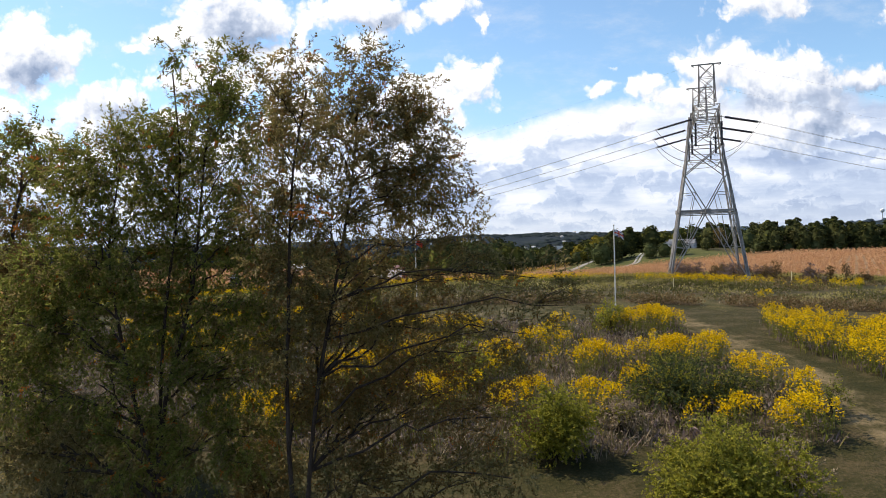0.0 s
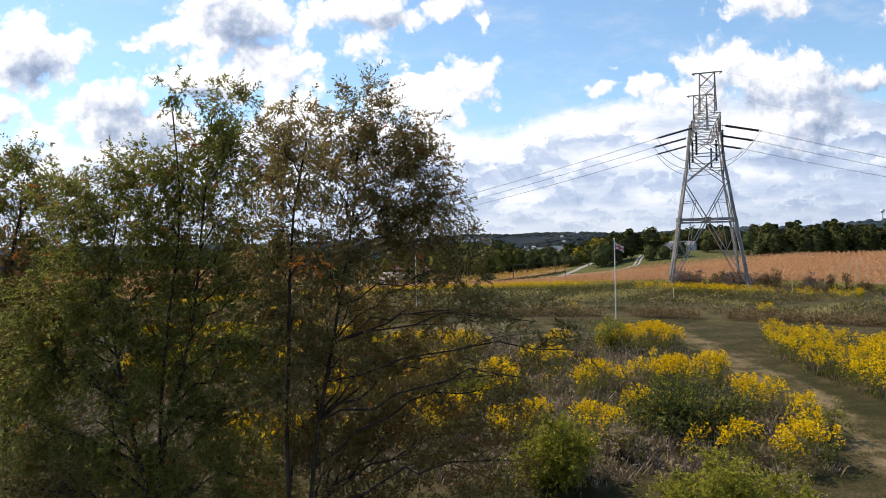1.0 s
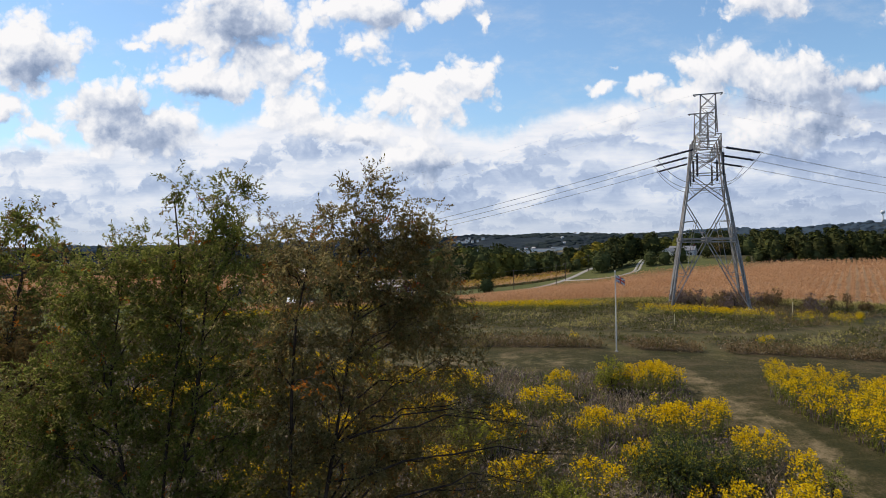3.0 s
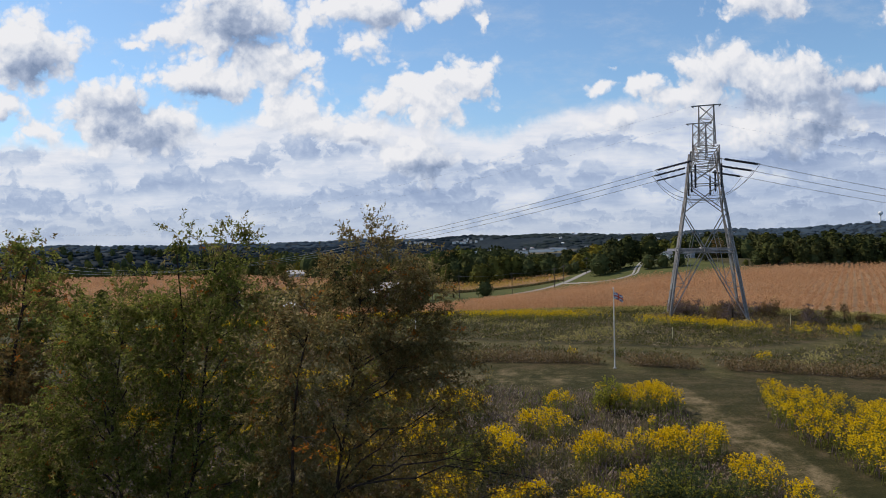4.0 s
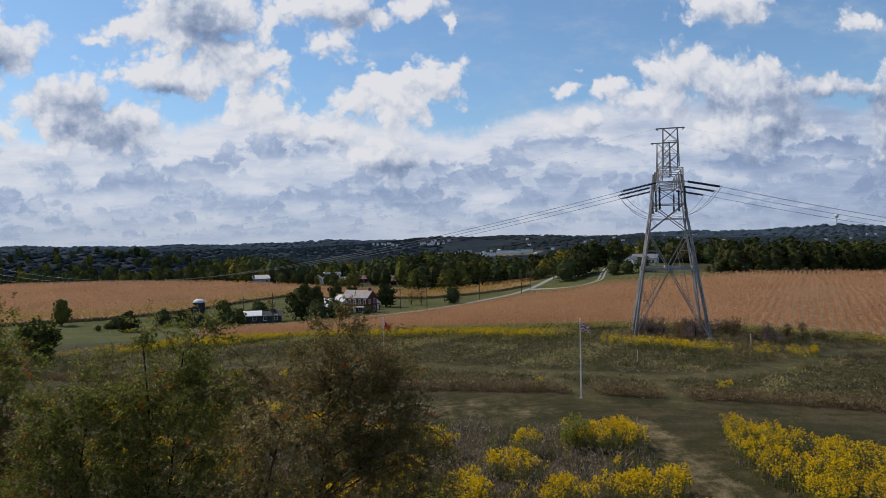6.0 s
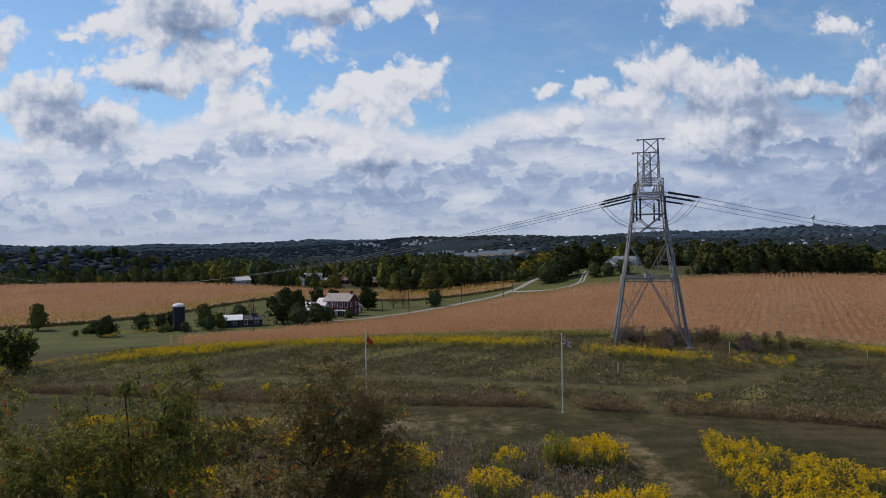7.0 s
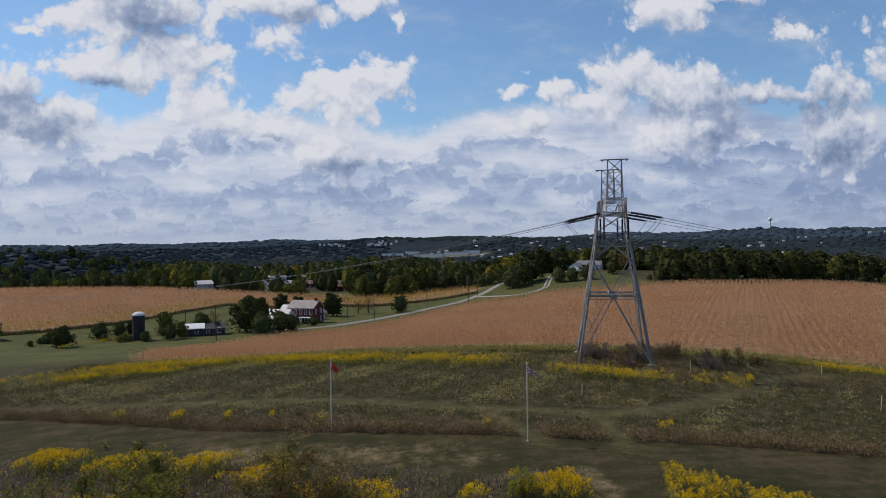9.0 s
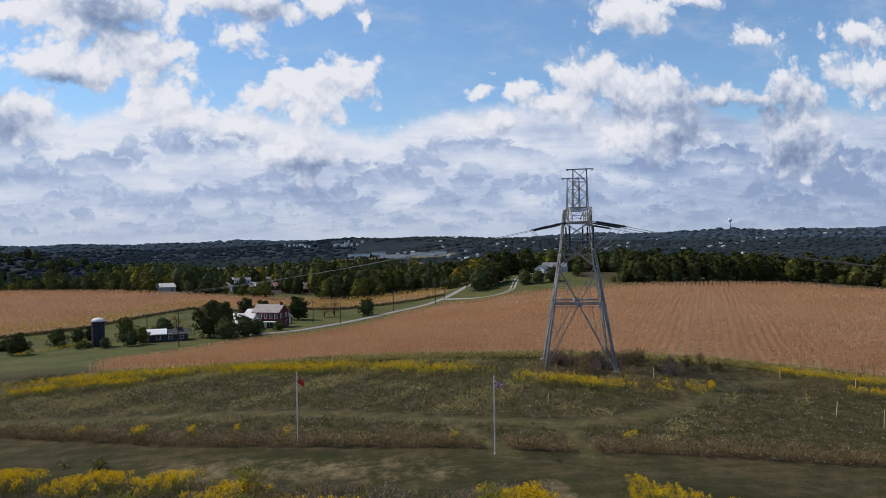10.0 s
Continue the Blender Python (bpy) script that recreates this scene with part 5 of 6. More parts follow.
RUSSET = [(-14.6, 26.0, 8.4, 1.0), (-16.7, 28.3, 10.1, 0.99), (-18.7, 29.7, 9.5, 1.24), (-15.2, 26.8, 8.4, 0.79), (-18.0, 29.4, 7.5, 1.48), (-17.3, 26.7, 5.8, 1.57, 1), (-17.3, 29.9, 6.3, 1.25), (-18.0, 28.5, 3.9, 1.67, 1), (-16.1, 28.4, 3.9, 1.43, 1), (-20.4, 29.9, 8.1, 1.5),
          (-20.3, 29.2, 5.1, 1.95), (-18.0, 29.2, 1.4, 1.95), (-18.4, 26.2, 2.3, 1.76, 1)]
# thinner foliage at the back of the crowns
BACK = [(-4.2, 20.6, 4.6, 1.1), (-4.2, 20.8, 3.0, 1.2), (-2.5, 20.8, 2.9, 1.2), (-0.8, 20.8, 2.6, 1.1), (-4.3, 20.6, 1.2, 1.2), (-2.5, 20.6, 1.0, 1.2), (-0.8, 20.5, 0.9, 1.1, 1), (-0.8, 20.4, 6.4, 0.9), (0.1, 19.8, 7.4, 0.8), (-0.6, 19.5, 7.5, 0.9), (0.7, 19.6, 5.2, 0.8), (-0.9, 19.3, 9.0, 0.7)]
GREEN_BACK = [(-5.9, 20.8, 6.6, 1.2), (-7.7, 20.9, 6.6, 1.2), (-9.4, 21.0, 6.4, 1.1), (-11.2, 21.2, 5.6, 1.1), (-12.8, 21.2, 4.4, 1.2), (-6.0, 20.8, 4.9, 1.2), (-7.7, 20.9, 4.8, 1.2), (-9.5, 21.0, 4.6, 1.2), (-11.3, 21.0, 3.4, 1.2), (-6.0, 20.8, 3.0, 1.2), (-7.8, 20.9, 2.8, 1.2),
              (-9.5, 21.0, 2.2, 1.2), (-13.0, 21.2, 2.6, 1.2), (-6.0, 20.6, 1.2, 1.2), (-5.9, 20.6, 8.2, 0.9), (-7.6, 20.6, 8.2, 0.9), (-11.2, 21.2, 7.2, 0.9), (-13.6, 21.0, 0.6, 1.2)]
TREE_LEAVES = [M["leaf_tree"], M["leaf_olive"], M["leaf_orange"]]
OLIVE_LEAVES = [M["leaf_olive"], M["leaf_rust"], M["leaf_orange"]]
SPEC = (205, 12, 0.105, 0.046, 0.44, 0.25, 0.07)
leafy_plant("tree", (-3.95, 17.0, level(-3.95, 17.0)),
            [[(-3.95, 17.0, -5.0), (-4.0, 17.0, -1.1), (-4.1, 17.0, 1.5), (-3.9, 16.8, 3.5), (-3.8, 16.5, 5.0), (-3.5, 15.6, 7.0), (-2.9, 14.6, 8.6)],
             [(-3.85, 17.1, -5.0), (-3.6, 17.0, -1.1), (-3.2, 17.0, 2.0), (-2.75, 17.5, 4.4), (-2.3, 18.3, 7.2), (-2.2, 18.8, 9.5)]],
            TALL + SKIRT + BACK, "slender multi-stemmed tree with drooping olive-green narrow leaves", "tree", OLIVE_LEAVES, SPEC, 21)
leafy_plant("tree", (-8.3, 19.0, level(-8.3, 19.0)),
            [[(-8.3, 19.0, -4.9), (-8.3, 19.0, -2.0), (-8.15, 19.0, 1.0), (-7.8, 19.0, 4.2), (-7.3, 19.0, 7.0), (-7.3, 18.5, 10.0)],
             [(-8.3, 19.0, -2.0), (-8.0, 19.0, 1.0), (-7.0, 19.0, 4.2), (-6.7, 18.8, 6.7), (-6.2, 18.4, 9.8)],
             [(-8.35, 19.0, -1.5), (-9.2, 19.2, 2.0), (-9.9, 19.8, 5.0), (-9.6, 20.3, 8.0)]],
            GREEN_TOP + GREEN_LOW + GREEN_BACK, "leafy green tree with several upright dark stems", "tree", TREE_LEAVES, (180, 12, 0.112, 0.049, 0.44, 0.25, 0.07), 22)
leafy_plant("tree", (-18.2, 28.3, level(-18.2, 28.3)),
            [[(-18.2, 28.3, -4.3), (-18.3, 28.3, 1.0), (-18.0, 28.3, 4.5), (-17.3, 28.3, 8.8)], [(-18.2, 28.3, -1.0), (-19.2, 28.6, 3.0), (-19.6, 29.2, 8.0)]],
            RUSSET, "tree turning rusty red among olive green leaves", "tree", [M["leaf_tree"], M["leaf_rust"], M["leaf_orange"]], (105, 11, 0.18, 0.075, 0.6, 0.3, 0.15), 23)


def shrub(x, y, wide, high, label, mats, seed, leaf=(0.1, 0.055), per=110, lobes=9, category="shrub", name="shrub", reach=0.32):
    r = np.random.default_rng(seed)
    z = level(x, y)
    parts_ = []
    for k in range(lobes):
        a, d = 2 * math.pi * k / lobes + r.uniform(-0.3, 0.3), r.uniform(0.25, 0.62) * wide / 2
        rad = wide * r.uniform(0.17, 0.26)
        parts_.append((x + math.cos(a) * d, y + math.sin(a) * d * 0.85, z + max(rad * 0.8, high * r.uniform(0.35, 0.85) - rad * 0.5), rad))
    parts_.append((x, y, z + high * 0.8, wide * 0.22))
    stems = [[(x + r.normal(0, 0.1), y + r.normal(0, 0.1), z - 0.2), (x + r.normal(0, 0.25 * wide * 0.4), y + r.normal(0, 0.25 * wide * 0.4), z + high * 0.6)] for _ in range(5)]
    return leafy_plant(name, (x, y, z), stems, parts_, label, category, mats, (per, 8, leaf[0], leaf[1], reach, 0.1, 0.03), seed)


SHRUB = [M["leaf_shrub"], M["goldleaf"]]
UNDER = [M["leaf_olive"], M["leaf_rust"]]
for k, (x, y, wide, high) in enumerate(((-14.5, 25.5, 5.5, 4.2), (-10.5, 24.5, 5.0, 3.6), (-6.6, 24.0, 4.6, 3.2))):
    shrub(x, y, wide, high, "tangled olive undergrowth beneath the trees", UNDER, 24 + k, leaf=(0.14, 0.062), per=95, lobes=13)
DARK = [M["leaf_dark"], M["leaf_shrub"]]
shrub(4.5, 26.6, 3.9, 2.6, "rounded yellow-green shrub at the edge of the mown grass", SHRUB, 31, leaf=(0.095, 0.06), per=300, lobes=15, reach=0.2)
shrub(8.9, 21.8, 5.0, 2.7, "broad sprawling green shrub beside the mown grass", SHRUB, 32, leaf=(0.095, 0.06), per=240, lobes=17, reach=0.22)
shrub(11.3, 21.8, 3.2, 2.2, "low green shrub with grey seed heads", [M["leaf_shrub"], M["weed"]], 33, per=190, reach=0.24)
shrub(10.6, 31.0, 5.4, 1.9, "low dark-green bramble thicket among goldenrod", DARK, 34, per=100, lobes=14)
shrub(13.0, 30.6, 3.4, 1.6, "low dark-green bramble thicket among goldenrod", DARK, 35, per=100)
shrub(7.6, 28.6, 2.6, 1.5, "grey-green weedy shrub among goldenrod", [M["weed"], M["leaf_shrub"]], 36, per=100)
shrub(11.0, 44.2, 3.0, 2.0, "yellow-green shrub among goldenrod", SHRUB, 37, leaf=(0.13, 0.07), per=90)
shrub(17.0, 29.2, 1.5, 1.6, "pale young shrub beside the mown path", [M["goldleaf"], M["leaf_shrub"]], 38, per=110, lobes=6)
shrub(1.5, 36.0, 4.0, 2.0, "olive weedy shrub among goldenrod", SHRUB, 39, leaf=(0.13, 0.07), per=80)
shrub(-4.0, 43.0, 4.0, 2.2, "dark green shrub among goldenrod", DARK, 40, leaf=(0.13, 0.07), per=80)
shrub(-5.2, 50.0, 2.4, 3.2, "upright leafy sapling among goldenrod", SHRUB, 41, leaf=(0.14, 0.07), per=90, lobes=7, category="sapling", name="sapling")
shrub(-14.0, 50.0, 4.0, 2.0, "olive shrub among goldenrod", SHRUB, 42, leaf=(0.14, 0.08), per=70)
shrub(-18.3, 61.5, 1.5, 0.65, "low dark bush on the mown grass", DARK, 43, leaf=(0.13, 0.07), per=110, lobes=6)
shrub(-21.6, 63.0, 0.7, 0.5, "small dark tuft on the mown grass", DARK, 44, leaf=(0.1, 0.06), per=160, lobes=4)
shrub(-51.4, 99.5, 6.0, 6.4, "dense dark-green bushy tree at the meadow edge", DARK, 45, leaf=(0.34, 0.2), per=46, lobes=16)
for k, (x, y, wide, high) in enumerate([(51.0, 89.6, 1.6, 2.0), (52.6, 88.6, 1.3, 2.6), (55.0, 88.6, 2.4, 1.3), (49.0, 91.0, 2.0, 1.3)]):
    shrub(x, y, wide, high, "dark red-brown sumac bush beside the corn", [M["russet"], M["leaf_rust"]], 50 + k, leaf=(0.2, 0.1), per=90, lobes=7)
# brush round the tower's feet
for k in range(24):
    r = random.Random(k)
    x, y = 36.2 + r.uniform(-5.5, 11), 91 + r.uniform(-6, 6)
    shrub(x, y, r.uniform(2.2, 3.8), r.uniform(1.4, 2.5), "grey-mauve dry brush round the tower feet", [M["brush"], M["russet"]] if k % 4 else [M["russet"], M["leaf_rust"]], 60 + k, leaf=(0.2, 0.05), per=60, lobes=5)

# ---- farm buildings ----
def gable(bm, x0, x1, y0, y1, z, rise, over=0.4, thick=0.18):
    """A pitched roof with its ridge along x: two sloping slabs."""
    mid = (y0 + y1) / 2
    run = (y1 - y0) / 2 + over
    drop = rise * over / ((y1 - y0) / 2)
    for s in (-1, 1):
        lo, hi = (mid + s * run, z - drop), (mid, z + rise)
        vs = [bm.verts.new((x, yy, zz + dz)) for x in (x0 - over, x1 + over) for yy, zz in (lo, hi) for dz in (0, thick)]
        for q in ((0, 2, 3, 1), (4, 5, 7, 6), (0, 1, 5, 4), (2, 6, 7, 3), (1, 3, 7, 5), (0, 4, 6, 2)):
            bm.faces.new([vs[k] for k in q])
    bmesh.ops.recalc_face_normals(bm, faces=bm.faces[:])


def walls(bm, x0, x1, y0, y1, z0, z1, rise):
    """Four walls with gable ends on the x sides, closed below."""
    mid = (y0 + y1) / 2
    vs = {}
    for k, (xx, yy) in enumerate(((x0, y0), (x1, y0), (x1, y1), (x0, y1))):
        vs[k, 0], vs[k, 1] = bm.verts.new((xx, yy, z0)), bm.verts.new((xx, yy, z1))
    ra, rb = bm.verts.new((x0, mid, z1 + rise)), bm.verts.new((x1, mid, z1 + rise))
    bm.faces.new([vs[0, 0], vs[1, 0], vs[1, 1], vs[0, 1]])
    bm.faces.new([vs[2, 0], vs[3, 0], vs[3, 1], vs[2, 1]])
    bm.faces.new([vs[1, 0], vs[2, 0], vs[2, 1], rb, vs[1, 1]])
    bm.faces.new([vs[3, 0], vs[0, 0], vs[0, 1], ra, vs[3, 1]])
    bm.faces.new([vs[3, 0], vs[2, 0], vs[1, 0], vs[0, 0]])


def window(house, at_, wide, high, face, paint="white_paint"):
    """A framed window proud of a wall that faces -y (face 0) or +x (face 1)."""
    m = Matrix.Translation(at_) @ Matrix.Rotation(radians(90 * face), 4, "Z")
    bm = bmesh.new()
    for lo, hi in (((-wide / 2 - 0.1, -0.09, -high / 2 - 0.1), (wide / 2 + 0.1, 0.0, -high / 2)), ((-wide / 2 - 0.1, -0.09, high / 2), (wide / 2 + 0.1, 0.0, high / 2 + 0.12)),
                   ((-wide / 2 - 0.1, -0.09, -high / 2), (-wide / 2, 0.0, high / 2)), ((wide / 2, -0.09, -high / 2), (wide / 2 + 0.1, 0.0, high / 2)), ((-wide / 2, -0.07, -0.03), (wide / 2, -0.01, 0.03))):
        box(bm, lo, hi, m)
    w = part("window", bm, M[paint], house, "white framed sash window")
    bm = bmesh.new()
    box(bm, (-wide / 2, -0.04, -high / 2), (wide / 2, -0.004, high / 2), m)
    part("pane", bm, M["glass"], w)


def house(x, y, turn, long, deep, high, rise, wall, roof, label, name="house", floors=1, across=3, chimney=True, door=True, end_windows=True, category="house", group=""):
    z = min(level(x + dx, y + dy) for dx in (-long / 2, long / 2) for dy in (-deep / 2, deep / 2))
    ob = thing(name, (x, y, z), label, category, group, turn=turn)
    bm = bmesh.new()
    walls(bm, -long / 2, long / 2, -deep / 2, deep / 2, -0.8, high, rise)
    part("wall", bm, M[wall], ob)
    bm = bmesh.new()
    gable(bm, -long / 2, long / 2, -deep / 2, deep / 2, high, rise)
    r = part("roof", bm, M[roof], ob)
    if chimney:
        bm = bmesh.new()
        box(bm, (long / 2 - 1.1, -0.35, high + rise - 0.9), (long / 2 - 0.4, 0.35, high + rise + 0.9))
        box(bm, (long / 2 - 1.18, -0.43, high + rise + 0.9), (long / 2 - 0.32, 0.43, high + rise + 1.02))
        part("chimney", bm, M["brick"], r, "brick chimney")
    for f in range(floors):
        zz = 1.6 + f * (high - 0.4) / floors
        for k in range(across):
            xx = (k + 0.5) / across * long - long / 2
            if f == 0 and door and k == across // 2:
                bm = bmesh.new()
                box(bm, (xx - 0.5, -deep / 2 - 0.06, 0), (xx + 0.5, -deep / 2 - 0.003, 2.1))
                part("door", bm, M["white_paint"], ob, "white panelled door")
                continue
            window(ob, (xx, -deep / 2 - 0.003, zz), 0.9, 1.4, 0)
        if end_windows:
            for yy in (-deep / 4, deep / 4):
                window(ob, (long / 2 + 0.003, yy, zz), 0.9, 1.4, 1)
    return ob


# brick farmhouse with a lower pale-roofed wing
farm = house(-16.0, 246.0, -24, 9.6, 7.5, 5.6, 2.2, "brick", "shingle", "two-storey red brick farmhouse with white windows", "farmhouse", 2, 5)
bm = bmesh.new()
for s in (0.6, 4.2):
    box(bm, (s - 0.09, -6.0, 0), (s + 0.09, -5.82, 2.4))
box(bm, (0.2, -6.2, 2.4), (4.6, -3.76, 2.6))
box(bm, (0.2, -6.2, -0.6), (4.6, -3.76, 0.25))
part("porch", bm, M["white_paint"], farm, "white open porch")
bm = bmesh.new()
walls(bm, -8.6, -4.81, -2.6, 3.4, -0.8, 4.4, 1.7)
part("wing", bm, M["brick"], farm)
bm = bmesh.new()
gable(bm, -8.6, -4.85, -2.6, 3.4, 4.4, 1.7)
part("wing_roof", bm, M["pale_roof"], farm, "pale metal roof")
house(-25.6, 240.0, -20, 10.5, 7.0, 2.6, 2.6, "white_paint", "pale_roof", "low white farm building with a pale metal roof", "outbuilding", 1, 4, chimney=False, category="farm building")
house(-12.5, 259.0, 60, 5.0, 4.0, 2.6, 1.3, "brick", "grey_roof", "small brick shed behind the farmhouse", "shed", 1, 2, chimney=False, category="shed")

# old low shed with a patched roof
shed = house(-44.0, 212.5, 12, 12.5, 5.5, 2.1, 1.1, "dark_board", "dark_board", "low weathered dark timber shed with a patched roof", "shed", 1, 4, chimney=False, door=False, end_windows=False, category="shed")
bm = bmesh.new()
gable(bm, -4.6, 0.4, -2.75, 2.75, 2.35, 1.1, 0.3)
part("roof_patch", bm, M["white_paint"], shed, "bright metal sheets")
bm = bmesh.new()
for k in range(9):
    box(bm, (-6.2 + k * 1.55, -2.82, -0.2), (-6.1 + k * 1.55, -2.756, 2.1))
part("batten", bm, M["dark_board"], shed)
bm = bmesh.new()
box(bm, (3.4, -1.0, 2.0), (4.6, 0.4, 4.0))
part("cupola", bm, M["dark_board"], shed, "dark raised hatch")


def silo(x, y, radius, high):
    z = level(x, y)
    ob = thing("silo", (x, y, z), "dark stave silo with a pale domed metal cap", "silo")
    rows = [(-0.5, radius)]
    for k in range(16):
        zz = k * high / 16
        rows += [(zz, radius), (zz + 0.02, radius + 0.035), (zz + 0.1, radius + 0.035), (zz + 0.12, radius)]
    rows.append((high, radius))
    v, f = lathe(rows, 28)
    new("barrel", mesh_of("barrel", v, f, [M["silo_stave"]])).parent = ob
    v, f = lathe([(high, radius + 0.1)] + [(high + math.sin(a) * radius * 0.62, (radius + 0.1) * math.cos(a)) for a in np.linspace(0.05, 1.5, 8)] + [(high + radius * 0.66, 0.0)], 28)
    new("dome", mesh_of("dome", v, f, [M["pale_roof"]])).parent = ob
    bm = bmesh.new()
    box(bm, (-0.4, -radius - 0.35, 0.3), (0.4, -radius + 0.05, high))
    part("chute", bm, M["silo_stave"], ob)


silo(-59.6, 204.5, 1.65, 6.9)


def utility_pole(x, y, high, wire_to=None):
    ob = thing("utility_pole", (x, y, level(x, y)), "weathered wooden utility pole with a crossarm", "utility pole", "roadside utility poles")
    v, f = lathe([(-0.5, 0.17), (high, 0.11), (high + 0.02, 0.0)], 8)
    new("pole", mesh_of("pole", v, f, [M["wood_pole"]])).parent = ob
    bm = bmesh.new()
    box(bm, (-1.1, -0.06, high - 0.75), (1.1, 0.06, high - 0.62))
    arm = part("crossarm", bm, M["wood_pole"], ob)
    for dx in (-1.0, -0.4, 0.4, 1.0):
        v, f = lathe([(high - 0.62, 0.04), (high - 0.5, 0.06), (high - 0.42, 0.02)], 6)
        o = new("insulator", mesh_of("insulator", v + np.array([dx, 0, 0]), f, [M["insulator"]]))
        o.parent = arm


POLES = [(-36.8, 195.0, 9.5), (-49.5, 216.0, 7.5), (7.8, 249.5, 10.0), (-1.8, 262.0, 8.0), (31.8, 295.5, 9.0), (51.0, 302.0, 9.0), (58.0, 318.0, 8.5), (74.0, 343.0, 8.5)]
for p in POLES:
    utility_pole(*p)
for a, b in ((2, 4), (4, 5), (5, 6), (6, 7)):
    (x0, y0, h0), (x1, y1, h1) = POLES[a], POLES[b]
    z0, z1 = level(x0, y0) + h0 - 0.45, level(x1, y1) + h1 - 0.45
    pts = [(x0 + (x1 - x0) * t, y0 + (y1 - y0) * t, z0 + (z1 - z0) * t - 2.4 * t * (1 - t)) for t in np.linspace(0, 1, 12)]
    cable("service_wire", pts, 0.02, "thin sagging wire between roadside utility poles", "power line")


# ---- trees further off ----
def clumps(heap, centres, radii, cards, size, r, index):
    """Leaf clumps lying over the rounded lobes of a crown, each turned a little its own way."""
    k = r.integers(0, len(centres), cards)
    d = unit(r.normal(size=(cards, 3)) + np.array([0, 0, 0.25]))
    at_ = centres[k] + d * (radii[k] * r.uniform(0.62, 1.14, cards))[:, None]
    face = unit(d + r.normal(0, 0.5, (cards, 3)))
    way = unit(np.cross(face, r.normal(size=(cards, 3))))
    side = np.cross(face, way)
    a, b = (size * r.uniform(0.55, 1.3, cards) * 0.5)[:, None], (size * r.uniform(0.45, 1.0, cards) * 0.5)[:, None]
    heap.add(np.stack([at_ - way * a, at_ + side * b, at_ + way * a * 0.9, at_ - side * b], 1).reshape(-1, 3), np.arange(cards * 4).reshape(-1, 4), index)


def crown_shape(r, high, wide, trunk, lobes):
    """Centres and radii of the lobes of a crown, and the rings of the shaded mass inside it."""
    t = (np.arange(lobes) + 0.5) / lobes
    z = high * (trunk + (0.93 - trunk) * t)
    reach = wide / 2 * np.sin(math.pi * (0.24 + 0.66 * t)) * r.uniform(0.35, 0.8, lobes)
    a = np.arange(lobes) * 2.4 + r.uniform(-0.4, 0.4, lobes)
    rad = wide * r.uniform(0.15, 0.25, lobes) * (1.1 - 0.4 * t)
    centres = np.column_stack([np.cos(a) * reach, np.sin(a) * reach, z])
    rings = [(high * (trunk + (0.9 - trunk) * k), wide * 0.3 * math.sin(math.pi * (0.16 + 0.7 * k)) + 0.01) for k in (0, 0.25, 0.5, 0.75, 1)]
    return centres, rad, rings


def far_tree(seed, high, wide, mats, cards, size, label, trunk=0.28, lobes=13, thin=1.0):
    """A tree seen from far: tapered trunk, limbs, and a lumpy crown of leaf clumps."""
    r = np.random.default_rng(seed)
    ob = thing("tree", (0, -300, -60), label, "tree")
    wood, crown = Heap(), Heap()
    v, f = tube([(0, 0, -0.8), (r.normal(0, 0.1), r.normal(0, 0.1), high * 0.35), (r.normal(0, 0.3), r.normal(0, 0.3), high * 0.8)], [high * 0.022, high * 0.016, high * 0.005], 7)
    wood.add(v, f)
    centres, rad, rings = crown_shape(r, high, wide, trunk, lobes)
    for c, q in zip(centres, rad):
        v, f = tube([(0, 0, max(high * 0.12, c[2] - np.hypot(c[0], c[1]) - 1)), c * 0.5 + np.array([0, 0, c[2] * 0.42]), c], [high * 0.009, high * 0.006, high * 0.002], 4)
        wood.add(v, f)
    if thin >= 1:
        v, f = lathe(rings, 8)
        crown.add(v * r.uniform(0.85, 1.15, (len(v), 1)) * np.array([1, 1, 0]) + v * np.array([0, 0, 1]), f, 0)
    index = (r.random(cards) < 0.14).astype(int)
    clumps(crown, centres, rad, cards, size, r, index if len(mats) > 1 else 0)
    new("trunk", wood.mesh("trunk", [M["bark"]])).parent = ob
    c = new("crown", crown.mesh("crown", mats))
    c.parent = ob
    tagged(c, kind="stuff")
    return ob


def plant_tree(kinds, x, y, high, spread=1.0, turn=None):
    ob, own = kinds
    r = random.Random(int(x * 31 + y * 17))
    s = high / own
    z = level(x, y)
    copy_thing(ob, pose(x, y, z, 0, 0, r.uniform(0, 360) if turn is None else turn) @ Matrix.Diagonal((s * spread, s * spread, s, 1)))


WOOD = [M["wood_leaf"], M["olive_leaf"]]
MODELS = []
for seed, high, wide, mats, cards, size, label, trunk, lobes in (
        (101, 12, 9.5, WOOD, 900, 0.95, "broad dark-green deciduous tree in full leaf", 0.1, 15), (102, 12, 7.5, WOOD, 840, 0.92, "upright dark-green deciduous tree in full leaf", 0.12, 14), (103, 12, 10.5, [M["town_leaf"], M["wood_leaf"]], 760, 0.95, "wide rounded grey-green tree with low branches", 0.07, 16),
        (104, 12, 9, [M["olive_leaf"], M["wood_leaf"]], 720, 0.95, "olive-green deciduous tree touched by autumn", 0.1, 14), (105, 12, 8.5, [M["yellow_leaf"], M["olive_leaf"]], 720, 0.9, "deciduous tree turning bright autumn yellow", 0.1, 13), (106, 12, 9, [M["leaf_rust"], M["weed"]], 480, 0.6, "thin reddish autumn tree with sparse leaves", 0.22, 12)):
    MODELS.append((far_tree(seed, high, wide, mats, cards, size, label, trunk, lobes, 0.5 if seed == 106 else 1.0), high))
